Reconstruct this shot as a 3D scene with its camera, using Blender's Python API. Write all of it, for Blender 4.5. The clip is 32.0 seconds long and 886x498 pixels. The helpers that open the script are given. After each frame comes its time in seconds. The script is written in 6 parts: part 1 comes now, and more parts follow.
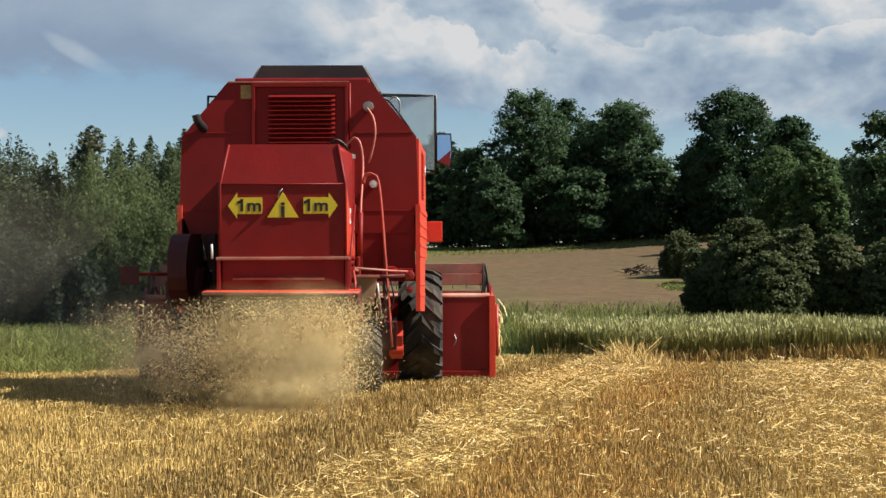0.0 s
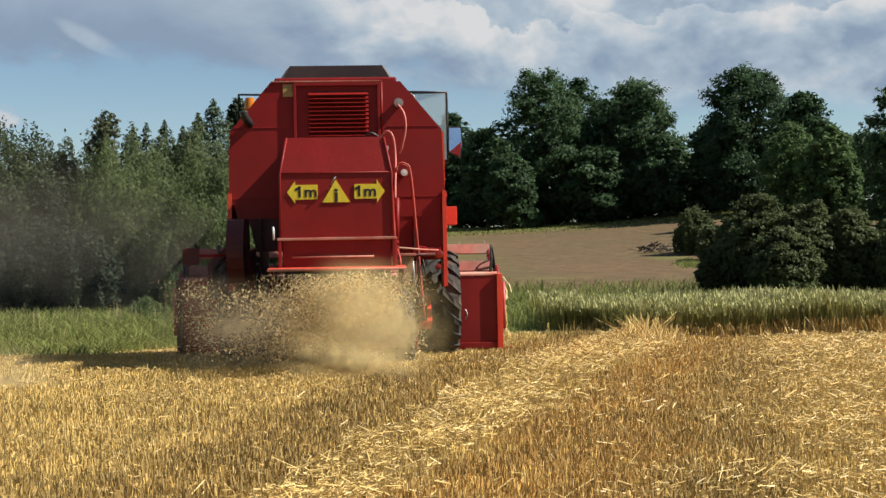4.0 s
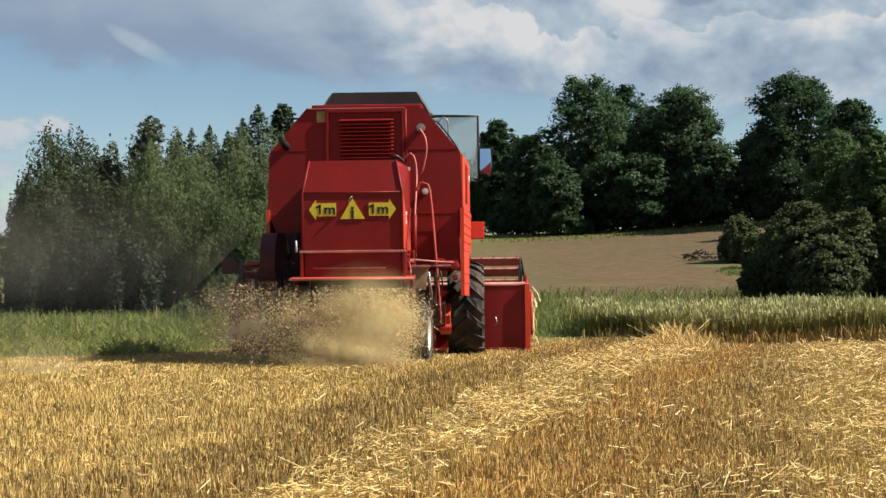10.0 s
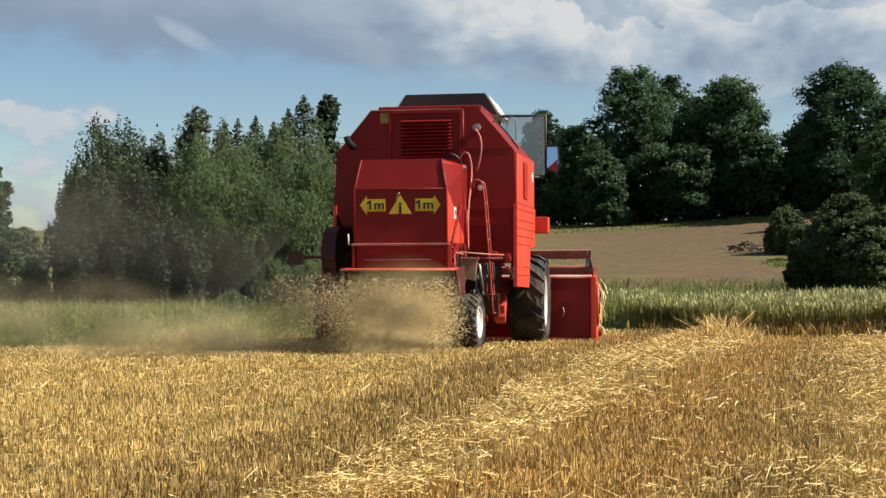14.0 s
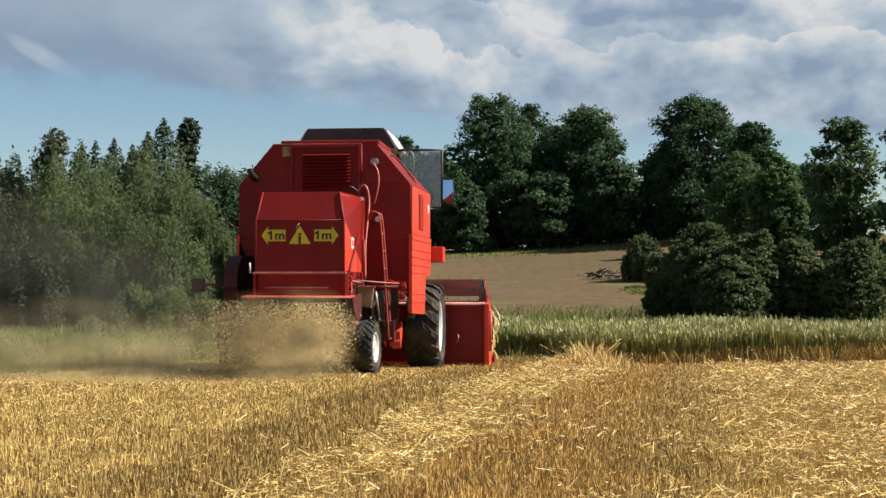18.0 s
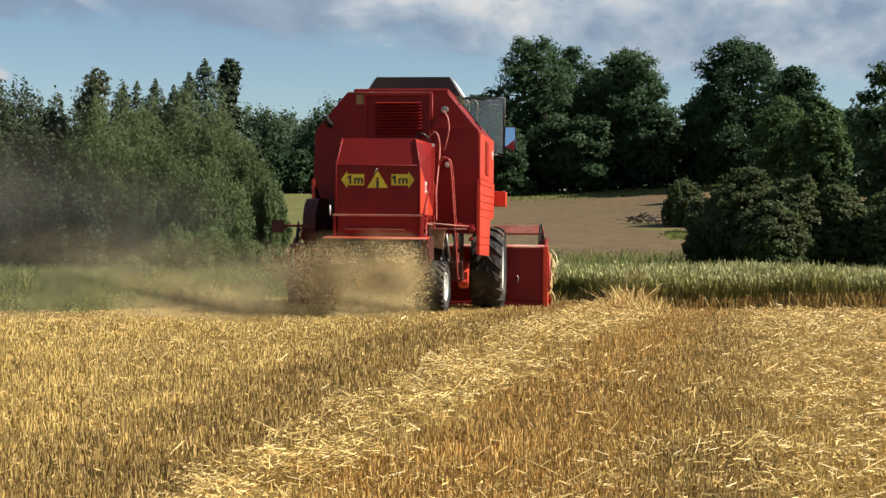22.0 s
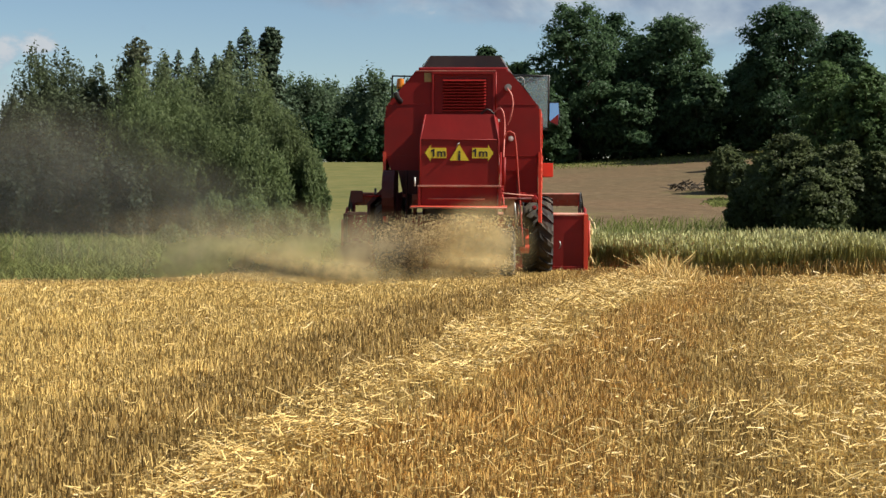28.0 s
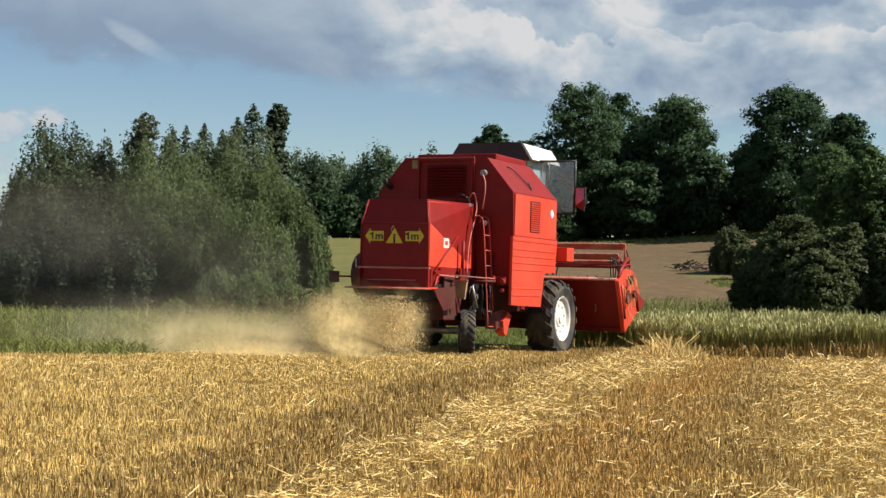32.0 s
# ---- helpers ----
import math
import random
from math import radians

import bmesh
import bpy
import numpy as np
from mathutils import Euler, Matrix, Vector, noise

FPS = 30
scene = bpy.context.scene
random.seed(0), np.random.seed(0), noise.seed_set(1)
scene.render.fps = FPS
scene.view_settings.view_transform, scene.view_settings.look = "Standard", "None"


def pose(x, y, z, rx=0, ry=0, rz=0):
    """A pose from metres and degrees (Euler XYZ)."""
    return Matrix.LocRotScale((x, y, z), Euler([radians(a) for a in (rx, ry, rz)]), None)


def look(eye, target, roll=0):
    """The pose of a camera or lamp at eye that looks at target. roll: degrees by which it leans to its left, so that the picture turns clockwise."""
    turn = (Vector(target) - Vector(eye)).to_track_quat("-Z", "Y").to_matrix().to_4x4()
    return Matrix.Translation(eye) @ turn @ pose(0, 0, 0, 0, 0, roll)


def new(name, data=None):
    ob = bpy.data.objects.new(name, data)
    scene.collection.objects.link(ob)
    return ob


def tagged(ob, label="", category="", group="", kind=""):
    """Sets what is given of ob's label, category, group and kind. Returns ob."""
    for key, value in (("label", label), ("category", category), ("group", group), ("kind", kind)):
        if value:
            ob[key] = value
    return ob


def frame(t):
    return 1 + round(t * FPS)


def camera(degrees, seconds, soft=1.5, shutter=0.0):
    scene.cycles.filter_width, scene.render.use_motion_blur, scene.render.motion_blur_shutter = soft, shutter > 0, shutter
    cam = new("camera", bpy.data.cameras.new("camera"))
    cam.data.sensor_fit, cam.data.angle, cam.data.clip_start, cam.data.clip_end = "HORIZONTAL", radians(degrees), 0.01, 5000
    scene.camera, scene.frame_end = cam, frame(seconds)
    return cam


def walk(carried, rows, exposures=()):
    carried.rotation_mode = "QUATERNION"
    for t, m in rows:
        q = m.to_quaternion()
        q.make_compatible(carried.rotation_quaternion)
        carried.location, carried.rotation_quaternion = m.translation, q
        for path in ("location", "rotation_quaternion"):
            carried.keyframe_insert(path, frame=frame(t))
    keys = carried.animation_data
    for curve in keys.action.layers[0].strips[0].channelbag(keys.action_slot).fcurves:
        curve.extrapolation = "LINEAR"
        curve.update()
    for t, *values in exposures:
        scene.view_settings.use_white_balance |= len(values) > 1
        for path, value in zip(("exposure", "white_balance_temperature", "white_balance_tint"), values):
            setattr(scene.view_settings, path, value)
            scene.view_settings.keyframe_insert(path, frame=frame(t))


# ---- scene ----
cam = camera(33.99, 32.0, soft=1.5)
walk(cam, [
    (0, pose(-0.057, 0.012, 1.576, 90.367, 0.277, -1.386)), (0.5, pose(-0.056, -0.036, 1.557, 90.173, 0.479, -1.141)),
    (1, pose(-0.060, -0.040, 1.557, 89.798, 0.780, -1.111)), (1.5, pose(-0.072, -0.165, 1.541, 90.312, 1.051, -0.781)),
    (2, pose(-0.079, -0.253, 1.542, 90.578, 1.149, 0.149)), (2.5, pose(-0.081, -0.259, 1.540, 90.616, 1.126, 0.356)),
    (3, pose(-0.089, -0.248, 1.537, 90.235, 1.090, -0.154)), (3.5, pose(-0.087, -0.227, 1.535, 89.859, 1.038, -0.838)),
    (5.5, pose(-0.132, -0.293, 1.521, 89.070, 0.870, -0.410)), (6, pose(-0.109, -0.303, 1.522, 88.810, 0.620, 0.356)),
    (6.5, pose(-0.041, -0.295, 1.518, 88.693, 0.393, 0.766)), (7, pose(0.071, -0.269, 1.509, 88.730, 0.308, 1.181)),
    (7.5, pose(0.139, -0.235, 1.499, 88.732, 0.311, 0.871)), (8, pose(0.153, -0.197, 1.492, 88.698, 0.430, 0.123)),
    (8.5, pose(0.160, -0.220, 1.493, 88.604, 0.470, -0.190)), (9, pose(0.163, -0.235, 1.498, 88.661, 0.495, -0.092)),
    (9.5, pose(0.164, -0.215, 1.504, 89.086, 0.531, 0.254)), (10, pose(0.156, -0.246, 1.497, 89.917, 0.670, 1.033)),
    (10.5, pose(0.151, -0.306, 1.507, 90.421, 0.726, 2.064)), (11, pose(0.152, -0.334, 1.503, 90.560, 0.843, 2.604)),
    (11.5, pose(0.147, -0.331, 1.500, 90.394, 0.828, 2.744)), (12, pose(0.147, -0.323, 1.504, 90.118, 0.868, 2.608)),
    (12.5, pose(0.149, -0.320, 1.504, 89.876, 0.890, 2.575)), (13, pose(0.151, -0.302, 1.497, 89.573, 0.909, 2.437)),
    (13.5, pose(0.148, -0.332, 1.505, 89.335, 0.686, 2.719)), (15.5, pose(0.218, -0.344, 1.515, 91.336, -0.585, 1.931)),
    (16, pose(0.177, -0.341, 1.521, 91.686, -0.625, 0.703)), (16.5, pose(0.068, -0.338, 1.542, 91.785, -0.438, -0.978)),
    (17, pose(-0.012, -0.366, 1.554, 91.511, -0.122, -1.949)), (17.5, pose(-0.035, -0.337, 1.551, 91.121, 0.035, -2.773)),
    (18, pose(-0.042, -0.301, 1.549, 90.527, 0.130, -2.801)), (18.5, pose(-0.049, -0.308, 1.545, 89.952, 0.149, -2.332)),
    (19, pose(-0.056, -0.295, 1.551, 89.230, 0.146, -1.247)), (19.5, pose(-0.053, -0.293, 1.548, 88.500, 0.205, -0.904)),
    (20, pose(-0.063, -0.289, 1.545, 87.846, 0.167, -1.100)), (20.5, pose(-0.058, -0.270, 1.539, 87.348, 0.133, -1.448)),
    (21, pose(-0.056, -0.251, 1.538, 87.275, -0.001, -1.602)), (21.5, pose(-0.056, -0.253, 1.543, 87.624, -0.145, -1.556)),
    (22, pose(-0.060, -0.248, 1.540, 88.272, -0.352, -1.242)), (22.5, pose(-0.057, -0.281, 1.548, 88.740, -0.470, -0.833)),
    (23, pose(-0.042, -0.300, 1.550, 88.976, -0.644, -0.528)), (23.5, pose(0.015, -0.305, 1.550, 89.094, -0.785, -0.421)),
    (24, pose(0.074, -0.274, 1.541, 89.208, -0.861, -0.648)), (24.5, pose(0.119, -0.263, 1.537, 89.324, -0.920, -0.773)),
    (26.5, pose(0.112, -0.277, 1.551, 88.882, -0.773, 0.808)), (27, pose(0.121, -0.265, 1.547, 88.203, -0.523, 0.895)),
    (27.5, pose(0.130, -0.251, 1.546, 87.485, -0.300, 0.745)), (28, pose(0.135, -0.232, 1.540, 87.000, -0.166, 0.510)),
    (28.5, pose(0.138, -0.226, 1.538, 87.099, -0.081, 0.411)), (29, pose(0.143, -0.228, 1.543, 87.652, -0.161, 0.376)),
    (29.5, pose(0.140, -0.252, 1.545, 88.623, -0.297, 0.271)), (30, pose(0.131, -0.263, 1.550, 89.314, -0.453, 0.222)),
    (30.5, pose(0.132, -0.271, 1.548, 89.570, -0.506, 0.302)), (31, pose(0.135, -0.281, 1.553, 89.636, -0.645, 0.599)),
    (31.5, pose(0.133, -0.269, 1.546, 89.724, -0.767, 0.736)), (32, pose(0.140, -0.274, 1.556, 90.038, -0.789, 0.699)),
])

# ---- world, sun ----
SUN_EL, SUN_AZ = radians(45), radians(98.0)  # height, and bearing clockwise from +y
sun_dir = Vector((math.sin(SUN_AZ) * math.cos(SUN_EL), math.cos(SUN_AZ) * math.cos(SUN_EL), math.sin(SUN_EL)))


def build_world():
    w = bpy.data.worlds.new("sky")
    scene.world = w
    w.use_nodes = True
    nt = w.node_tree
    nt.nodes.clear()
    N, L = nt.nodes.new, nt.links.new
    out, bg = N("ShaderNodeOutputWorld"), N("ShaderNodeBackground")
    sky = N("ShaderNodeTexSky")
    sky.sky_type, sky.sun_disc = "NISHITA", False
    sky.sun_elevation, sky.sun_rotation = SUN_EL, SUN_AZ
    sky.altitude, sky.air_density, sky.dust_density, sky.ozone_density = 1200, 1.0, 0.25, 1.2
    tc = N("ShaderNodeTexCoord")
    sep = N("ShaderNodeSeparateXYZ")
    L(tc.outputs["Generated"], sep.inputs[0])

    def cloud_noise(scale_z, scale, detail, rough, offset, distort):
        mp = N("ShaderNodeMapping")
        mp.inputs["Scale"].default_value = (1, 1, scale_z)
        mp.inputs["Location"].default_value = offset
        L(tc.outputs["Generated"], mp.inputs[0])
        nz = N("ShaderNodeTexNoise")
        for k, v in (("Scale", scale), ("Detail", detail), ("Roughness", rough), ("Distortion", distort)):
            nz.inputs[k].default_value = v
        L(mp.outputs[0], nz.inputs["Vector"])
        return nz.outputs["Fac"]

    def ramp(src, a, b, lo=0.0, hi=1.0, smooth=True):
        m = N("ShaderNodeMapRange")
        m.interpolation_type = "SMOOTHSTEP" if smooth else "LINEAR"
        for k, v in (("From Min", a), ("From Max", b), ("To Min", lo), ("To Max", hi)):
            m.inputs[k].default_value = v
        L(src, m.inputs["Value"])
        return m.outputs["Result"]

    def math_node(op, a, b):
        m = N("ShaderNodeMath")
        m.operation = op
        for i, v in enumerate((a, b)):
            if isinstance(v, (int, float)):
                m.inputs[i].default_value = v
            else:
                L(v, m.inputs[i])
        return m.outputs[0]

    X, Z = sep.outputs["X"], sep.outputs["Z"]
    big = cloud_noise(2.0, 9.0, 10, 0.6, (0.35, 0.0, 0.25), 0.1)
    high = cloud_noise(1.6, 2.6, 6, 0.5, (2.1, 0.7, 0.2), 0.0)
    low = cloud_noise(1.8, 7.0, 11, 0.58, (0.9, 1.3, 0.4), 0.0)
    # a bank of cumulus whose base sinks towards the east, broken up overhead, with single small clouds under it
    base = math_node("ADD", math_node("MULTIPLY", X, -0.085), 0.104)
    bank = ramp(math_node("ADD", math_node("SUBTRACT", Z, base), math_node("MULTIPLY", math_node("SUBTRACT", big, 0.5), 0.07)), -0.006, 0.014)
    gaps = ramp(math_node("ADD", high, ramp(Z, 0.15, 0.30, 0.34, -0.06)), 0.48, 0.58)
    west = math_node("MULTIPLY", ramp(X, -0.205, -0.30, 0.0, 0.24), ramp(Z, 0.108, 0.080, 0.0, 1.0))
    small = ramp(math_node("ADD", math_node("ADD", low, west), ramp(Z, 0.02, 0.08, -0.06, 0.02)), 0.605, 0.67)
    cover = math_node("MAXIMUM", math_node("MULTIPLY", bank, gaps), small)
    # relief: the side of each billow that faces the sun is brighter
    billow = cloud_noise(1.5, 11.0, 10, 0.56, (1.7, 0.4, 0.9), 0.5)
    moved = cloud_noise(1.5, 11.0, 10, 0.56, (1.718, 0.4, 0.928), 0.5)
    relief = math_node("MULTIPLY", math_node("SUBTRACT", billow, moved), ramp(X, -0.16, 0.02, 0.5, 2.6))

    def cells(offset):
        """Rounded heaps, their centres low."""
        mp, add, vo = N("ShaderNodeMapping"), N("ShaderNodeVectorMath"), N("ShaderNodeTexVoronoi")
        mp.inputs["Scale"].default_value, mp.inputs["Location"].default_value = (1, 1, 1.5), offset
        L(tc.outputs["Generated"], mp.inputs[0])
        wv = N("ShaderNodeTexNoise")
        wv.inputs["Scale"].default_value, wv.inputs["Detail"].default_value = 11.0, 5
        L(mp.outputs[0], wv.inputs["Vector"])
        add.operation = "MULTIPLY_ADD"
        add.inputs[1].default_value = (0.12, 0.12, 0.12)
        L(wv.outputs["Color"], add.inputs[0]), L(mp.outputs[0], add.inputs[2])
        vo.feature = "SMOOTH_F1"
        for k, v in (("Scale", 6.0), ("Smoothness", 0.25), ("Detail", 3.0), ("Roughness", 0.5), ("Lacunarity", 2.3)):
            vo.inputs[k].default_value = v
        L(add.outputs[0], vo.inputs["Vector"])
        return vo.outputs["Distance"]

    heaps = math_node("MULTIPLY", math_node("SUBTRACT", cells((0.322, 0.2, 0.134)), cells((0.30, 0.2, 0.10))), ramp(X, -0.12, 0.03, 0.1, 1.2))
    relief = math_node("ADD", heaps, relief)
    light = math_node("ADD", math_node("ADD", ramp(X, -0.16, 0.06, 0.08, 0.50), math_node("ADD", relief, math_node("MULTIPLY", ramp(X, -0.20, -0.25, 0.0, 0.45), ramp(Z, 0.125, 0.095, 0.0, 1.0)))), math_node("MULTIPLY", math_node("SUBTRACT", big, 0.5), 0.3))
    light = math_node("ADD", light, ramp(math_node("SUBTRACT", Z, base), -0.01, 0.06, -0.16, 0.1))
    light = math_node("ADD", light, math_node("MULTIPLY", small, 0.4))
    light = math_node("SMOOTH_MAX", light, ramp(X, -0.1, 0.08, -0.1, 0.16))
    light.node.inputs[2].default_value = 0.25
    # heads of cumulus one before another in the east: bright along the upper edge, grey towards the foot
    east = ramp(X, -0.09, 0.02)
    for top, slope, rough, offset in ((0.222, -0.10, 0.075, (3.1, 0.2, 0.6)), (0.186, -0.16, 0.070, (0.4, 2.2, 1.6)), (0.152, -0.02, 0.060, (5.3, 1.1, 0.3))):
        edge = math_node("ADD", math_node("MULTIPLY", X, slope), top)
        edge = math_node("ADD", edge, math_node("MULTIPLY", math_node("SUBTRACT", cloud_noise(1.4, 12.0, 9, 0.55, offset, 0.2), 0.5), rough * 2))
        depth = math_node("SUBTRACT", edge, Z)
        shade = math_node("ADD", ramp(depth, 0.0, 0.034, 0.95, 0.24, False), math_node("MULTIPLY", relief, 0.7))
        front = math_node("MULTIPLY", math_node("MULTIPLY", ramp(depth, 0.0, 0.0035), ramp(depth, 0.060, 0.030)), math_node("MULTIPLY", east, 0.85))
        light = math_node("ADD", light, math_node("MULTIPLY", math_node("SUBTRACT", shade, light), front))
    # one pale wisp in the dark western bank
    dx, dz = math_node("SUBTRACT", X, -0.214), math_node("ADD", math_node("SUBTRACT", Z, 0.135), math_node("MULTIPLY", math_node("SUBTRACT", billow, 0.5), 0.012))
    along = math_node("ADD", math_node("MULTIPLY", dx, 0.86), math_node("MULTIPLY", dz, -0.51))
    over = math_node("ADD", math_node("MULTIPLY", dx, 0.51), math_node("MULTIPLY", dz, 0.86))
    spread = math_node("ADD", math_node("POWER", math_node("DIVIDE", along, 0.027), 2.0), math_node("POWER", math_node("DIVIDE", over, 0.0062), 2.0))
    wisp = math_node("MULTIPLY", ramp(spread, 1.6, 0.0), ramp(low, 0.35, 0.6, 0.1, 0.6))
    light = math_node("ADD", light, wisp)
    # the grey underside of a higher cloud to the east
    under = math_node("ADD", math_node("POWER", math_node("DIVIDE", math_node("SUBTRACT", X, 0.185), 0.085), 2.0),
                      math_node("POWER", math_node("DIVIDE", math_node("ADD", math_node("SUBTRACT", Z, 0.172), math_node("MULTIPLY", math_node("SUBTRACT", big, 0.5), 0.03)), 0.0125), 2.0))
    light = math_node("SUBTRACT", light, ramp(under, 1.3, 0.3, 0.0, 0.42))
    tone = N("ShaderNodeValToRGB")
    tone.color_ramp.elements[0].position, tone.color_ramp.elements[0].color = 0.0, (2.7, 3.6, 4.85, 1)
    tone.color_ramp.elements[1].position, tone.color_ramp.elements[1].color = 1.0, (7.3, 7.4, 7.5, 1)
    mid = tone.color_ramp.elements.new(0.5)
    mid.color = (4.5, 5.4, 6.3, 1)
    L(light, tone.inputs[0])
    mix = N("ShaderNodeMix")
    mix.data_type = "RGBA"
    L(cover, mix.inputs["Factor"])
    tint = N("ShaderNodeMix")
    tint.data_type, tint.blend_type = "RGBA", "MULTIPLY"
    tint.inputs["Factor"].default_value = 1.0
    tint.inputs["B"].default_value = (0.92, 0.985, 1.02, 1)
    L(sky.outputs[0], tint.inputs["A"])
    L(tint.outputs["Result"], mix.inputs["A"])
    L(tone.outputs[0], mix.inputs["B"])
    L(mix.outputs["Result"], bg.inputs["Color"])
    bg.inputs["Strength"].default_value = 0.05
    L(bg.outputs[0], out.inputs[0])
    lamp = bpy.data.lights.new("sun", "SUN")
    lamp.energy, lamp.angle, lamp.color = 4.9, radians(0.55), (1.0, 0.95, 0.86)
    ob = new("sun", lamp)
    ob.matrix_world = look(sun_dir * 60, (0, 0, 0))


build_world()
scene.view_settings.exposure = 0.90


# ---- materials ----
def material(name, color, rough=0.6, metal=0.0, grain=8.0, vary=0.25, fine=60.0, bump=0.15, island=0.0, spec=0.4,
             dirt=None, dirt_amount=0.0, translucent=0.0, thing=0.0):
    """Base colour with variation at two scales, bump, wear and, where asked, a tone of its own for each loose piece."""
    m = bpy.data.materials.new(name)
    m.use_nodes = True
    nt = m.node_tree
    N, L = nt.nodes.new, nt.links.new
    b = nt.nodes["Principled BSDF"]
    tc = N("ShaderNodeTexCoord")

    def noise_tex(scale, detail=5):
        n = N("ShaderNodeTexNoise")
        n.inputs["Scale"].default_value, n.inputs["Detail"].default_value = scale, detail
        L(tc.outputs["Object"], n.inputs["Vector"])
        return n.outputs["Fac"]

    def maprange(src, a, b2, lo, hi):
        r = N("ShaderNodeMapRange")
        for k, v in (("From Min", a), ("From Max", b2), ("To Min", lo), ("To Max", hi)):
            r.inputs[k].default_value = v
        L(src, r.inputs["Value"])
        return r.outputs["Result"]

    def mul(a, c):
        r = N("ShaderNodeMath")
        r.operation = "MULTIPLY"
        L(a, r.inputs[0]), L(c, r.inputs[1])
        return r.outputs[0]

    large, small = noise_tex(grain), noise_tex(fine, 3)
    val = mul(maprange(large, 0.3, 0.7, 1 - vary, 1 + vary), maprange(small, 0.3, 0.7, 1 - vary * 0.6, 1 + vary * 0.6))
    if island:
        g = N("ShaderNodeNewGeometry")
        val = mul(val, maprange(g.outputs["Random Per Island"], 0, 1, 1 - island, 1 + island))
    if thing:
        o = N("ShaderNodeObjectInfo")
        val = mul(val, maprange(o.outputs["Random"], 0, 1, 1 - thing, 1 + thing))
    col = N("ShaderNodeHueSaturation")
    col.inputs["Color"].default_value = (*color, 1)
    L(val, col.inputs["Value"])
    last = col.outputs[0]
    if dirt_amount:
        mx = N("ShaderNodeMix")
        mx.data_type = "RGBA"
        L(maprange(noise_tex(grain * 0.45, 8), 0.42, 0.75, 0, dirt_amount), mx.inputs["Factor"])
        L(last, mx.inputs["A"])
        mx.inputs["B"].default_value = (*dirt, 1)
        last = mx.outputs["Result"]
    L(last, b.inputs["Base Color"])
    L(maprange(small, 0.3, 0.7, max(rough - 0.1, 0.03), min(rough + 0.1, 1)), b.inputs["Roughness"])
    b.inputs["Metallic"].default_value = metal
    b.inputs["Specular IOR Level"].default_value = spec
    if bump:
        bp = N("ShaderNodeBump")
        bp.inputs["Strength"].default_value, bp.inputs["Distance"].default_value = bump, 0.01
        L(small, bp.inputs["Height"]), L(bp.outputs[0], b.inputs["Normal"])
    if translucent:
        t = N("ShaderNodeBsdfTranslucent")
        L(last, t.inputs["Color"])
        ms = N("ShaderNodeMixShader")
        ms.inputs[0].default_value = translucent
        L(b.outputs[0], ms.inputs[1]), L(t.outputs[0], ms.inputs[2])
        L(ms.outputs[0], nt.nodes["Material Output"].inputs["Surface"])
    return m


# rear red darkened for its shade; the sides in sun get ORANGE_RED
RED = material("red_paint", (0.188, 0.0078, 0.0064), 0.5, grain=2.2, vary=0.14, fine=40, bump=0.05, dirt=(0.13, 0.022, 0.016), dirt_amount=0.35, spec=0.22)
# grime over a red darkened for the shaded west flank and underside
RED_DARK = material("grimy_shaded_red_paint", (0.070, 0.0085, 0.007), 0.6, grain=3, vary=0.25, fine=40, bump=0.08, dirt=(0.055, 0.035, 0.022), dirt_amount=0.7)
# sunlight on the right-hand sides is put into this lighter red
ORANGE_RED = material("sunlit_tone_red_paint", (0.540, 0.042, 0.018), 0.5, grain=2.4, vary=0.12, fine=40, bump=0.05, dirt=(0.42, 0.11, 0.06), dirt_amount=0.3, spec=0.35)
PIPE_RED = material("dusty_red_pipe", (0.36, 0.045, 0.030), 0.5, grain=5, vary=0.2, bump=0.03, dirt=(0.36, 0.16, 0.11), dirt_amount=0.4)
CANVAS = material("tan_canvas", (0.34, 0.225, 0.12), 0.85, grain=6, vary=0.25, fine=80, bump=0.2, dirt=(0.16, 0.10, 0.05), dirt_amount=0.5)
YELLOW = material("yellow_sign", (0.599, 0.465, 0.025), 0.5, grain=8, vary=0.08, bump=0.02)
BLACK = material("black_paint", (0.012, 0.012, 0.013), 0.45, grain=6, vary=0.3, dirt=(0.09, 0.07, 0.05), dirt_amount=0.3)
RUBBER = material("tyre_rubber", (0.022, 0.021, 0.02), 0.8, grain=6, vary=0.3, bump=0.2, dirt=(0.16, 0.12, 0.07), dirt_amount=0.55)
WHITE = material("white_paint", (0.573, 0.566, 0.535), 0.45, grain=4, vary=0.08, bump=0.03, dirt=(0.4, 0.33, 0.22), dirt_amount=0.3)
GREY = material("grey_metal", (0.30, 0.29, 0.27), 0.45, 0.7, grain=6, vary=0.2, dirt=(0.2, 0.13, 0.07), dirt_amount=0.4)
WORN = material("worn_red_edges", (0.36, 0.10, 0.07), 0.6, grain=5, vary=0.3, bump=0.05, dirt=(0.36, 0.26, 0.19), dirt_amount=0.7)
ROOF = material("dark_roof_panel", (0.028, 0.018, 0.018), 0.5, grain=3, vary=0.25, dirt=(0.08, 0.06, 0.045), dirt_amount=0.4)
AMBER = material("amber_lens", (0.50, 0.16, 0.015), 0.2, grain=10, vary=0.05, bump=0)
REDLENS = material("red_lens", (0.22, 0.012, 0.008), 0.2, grain=10, vary=0.05, bump=0)
# the reflected sky's blue is put into the mirror's tint
MIRROR = material("mirror_glass", (0.45, 0.58, 0.80), 0.04, 1.0, vary=0.02, bump=0)
STALK = material("stubble_straw", (0.500, 0.352, 0.114), 0.55, grain=0.9, vary=0.2, fine=30, bump=0, island=0.5, translucent=0.12)
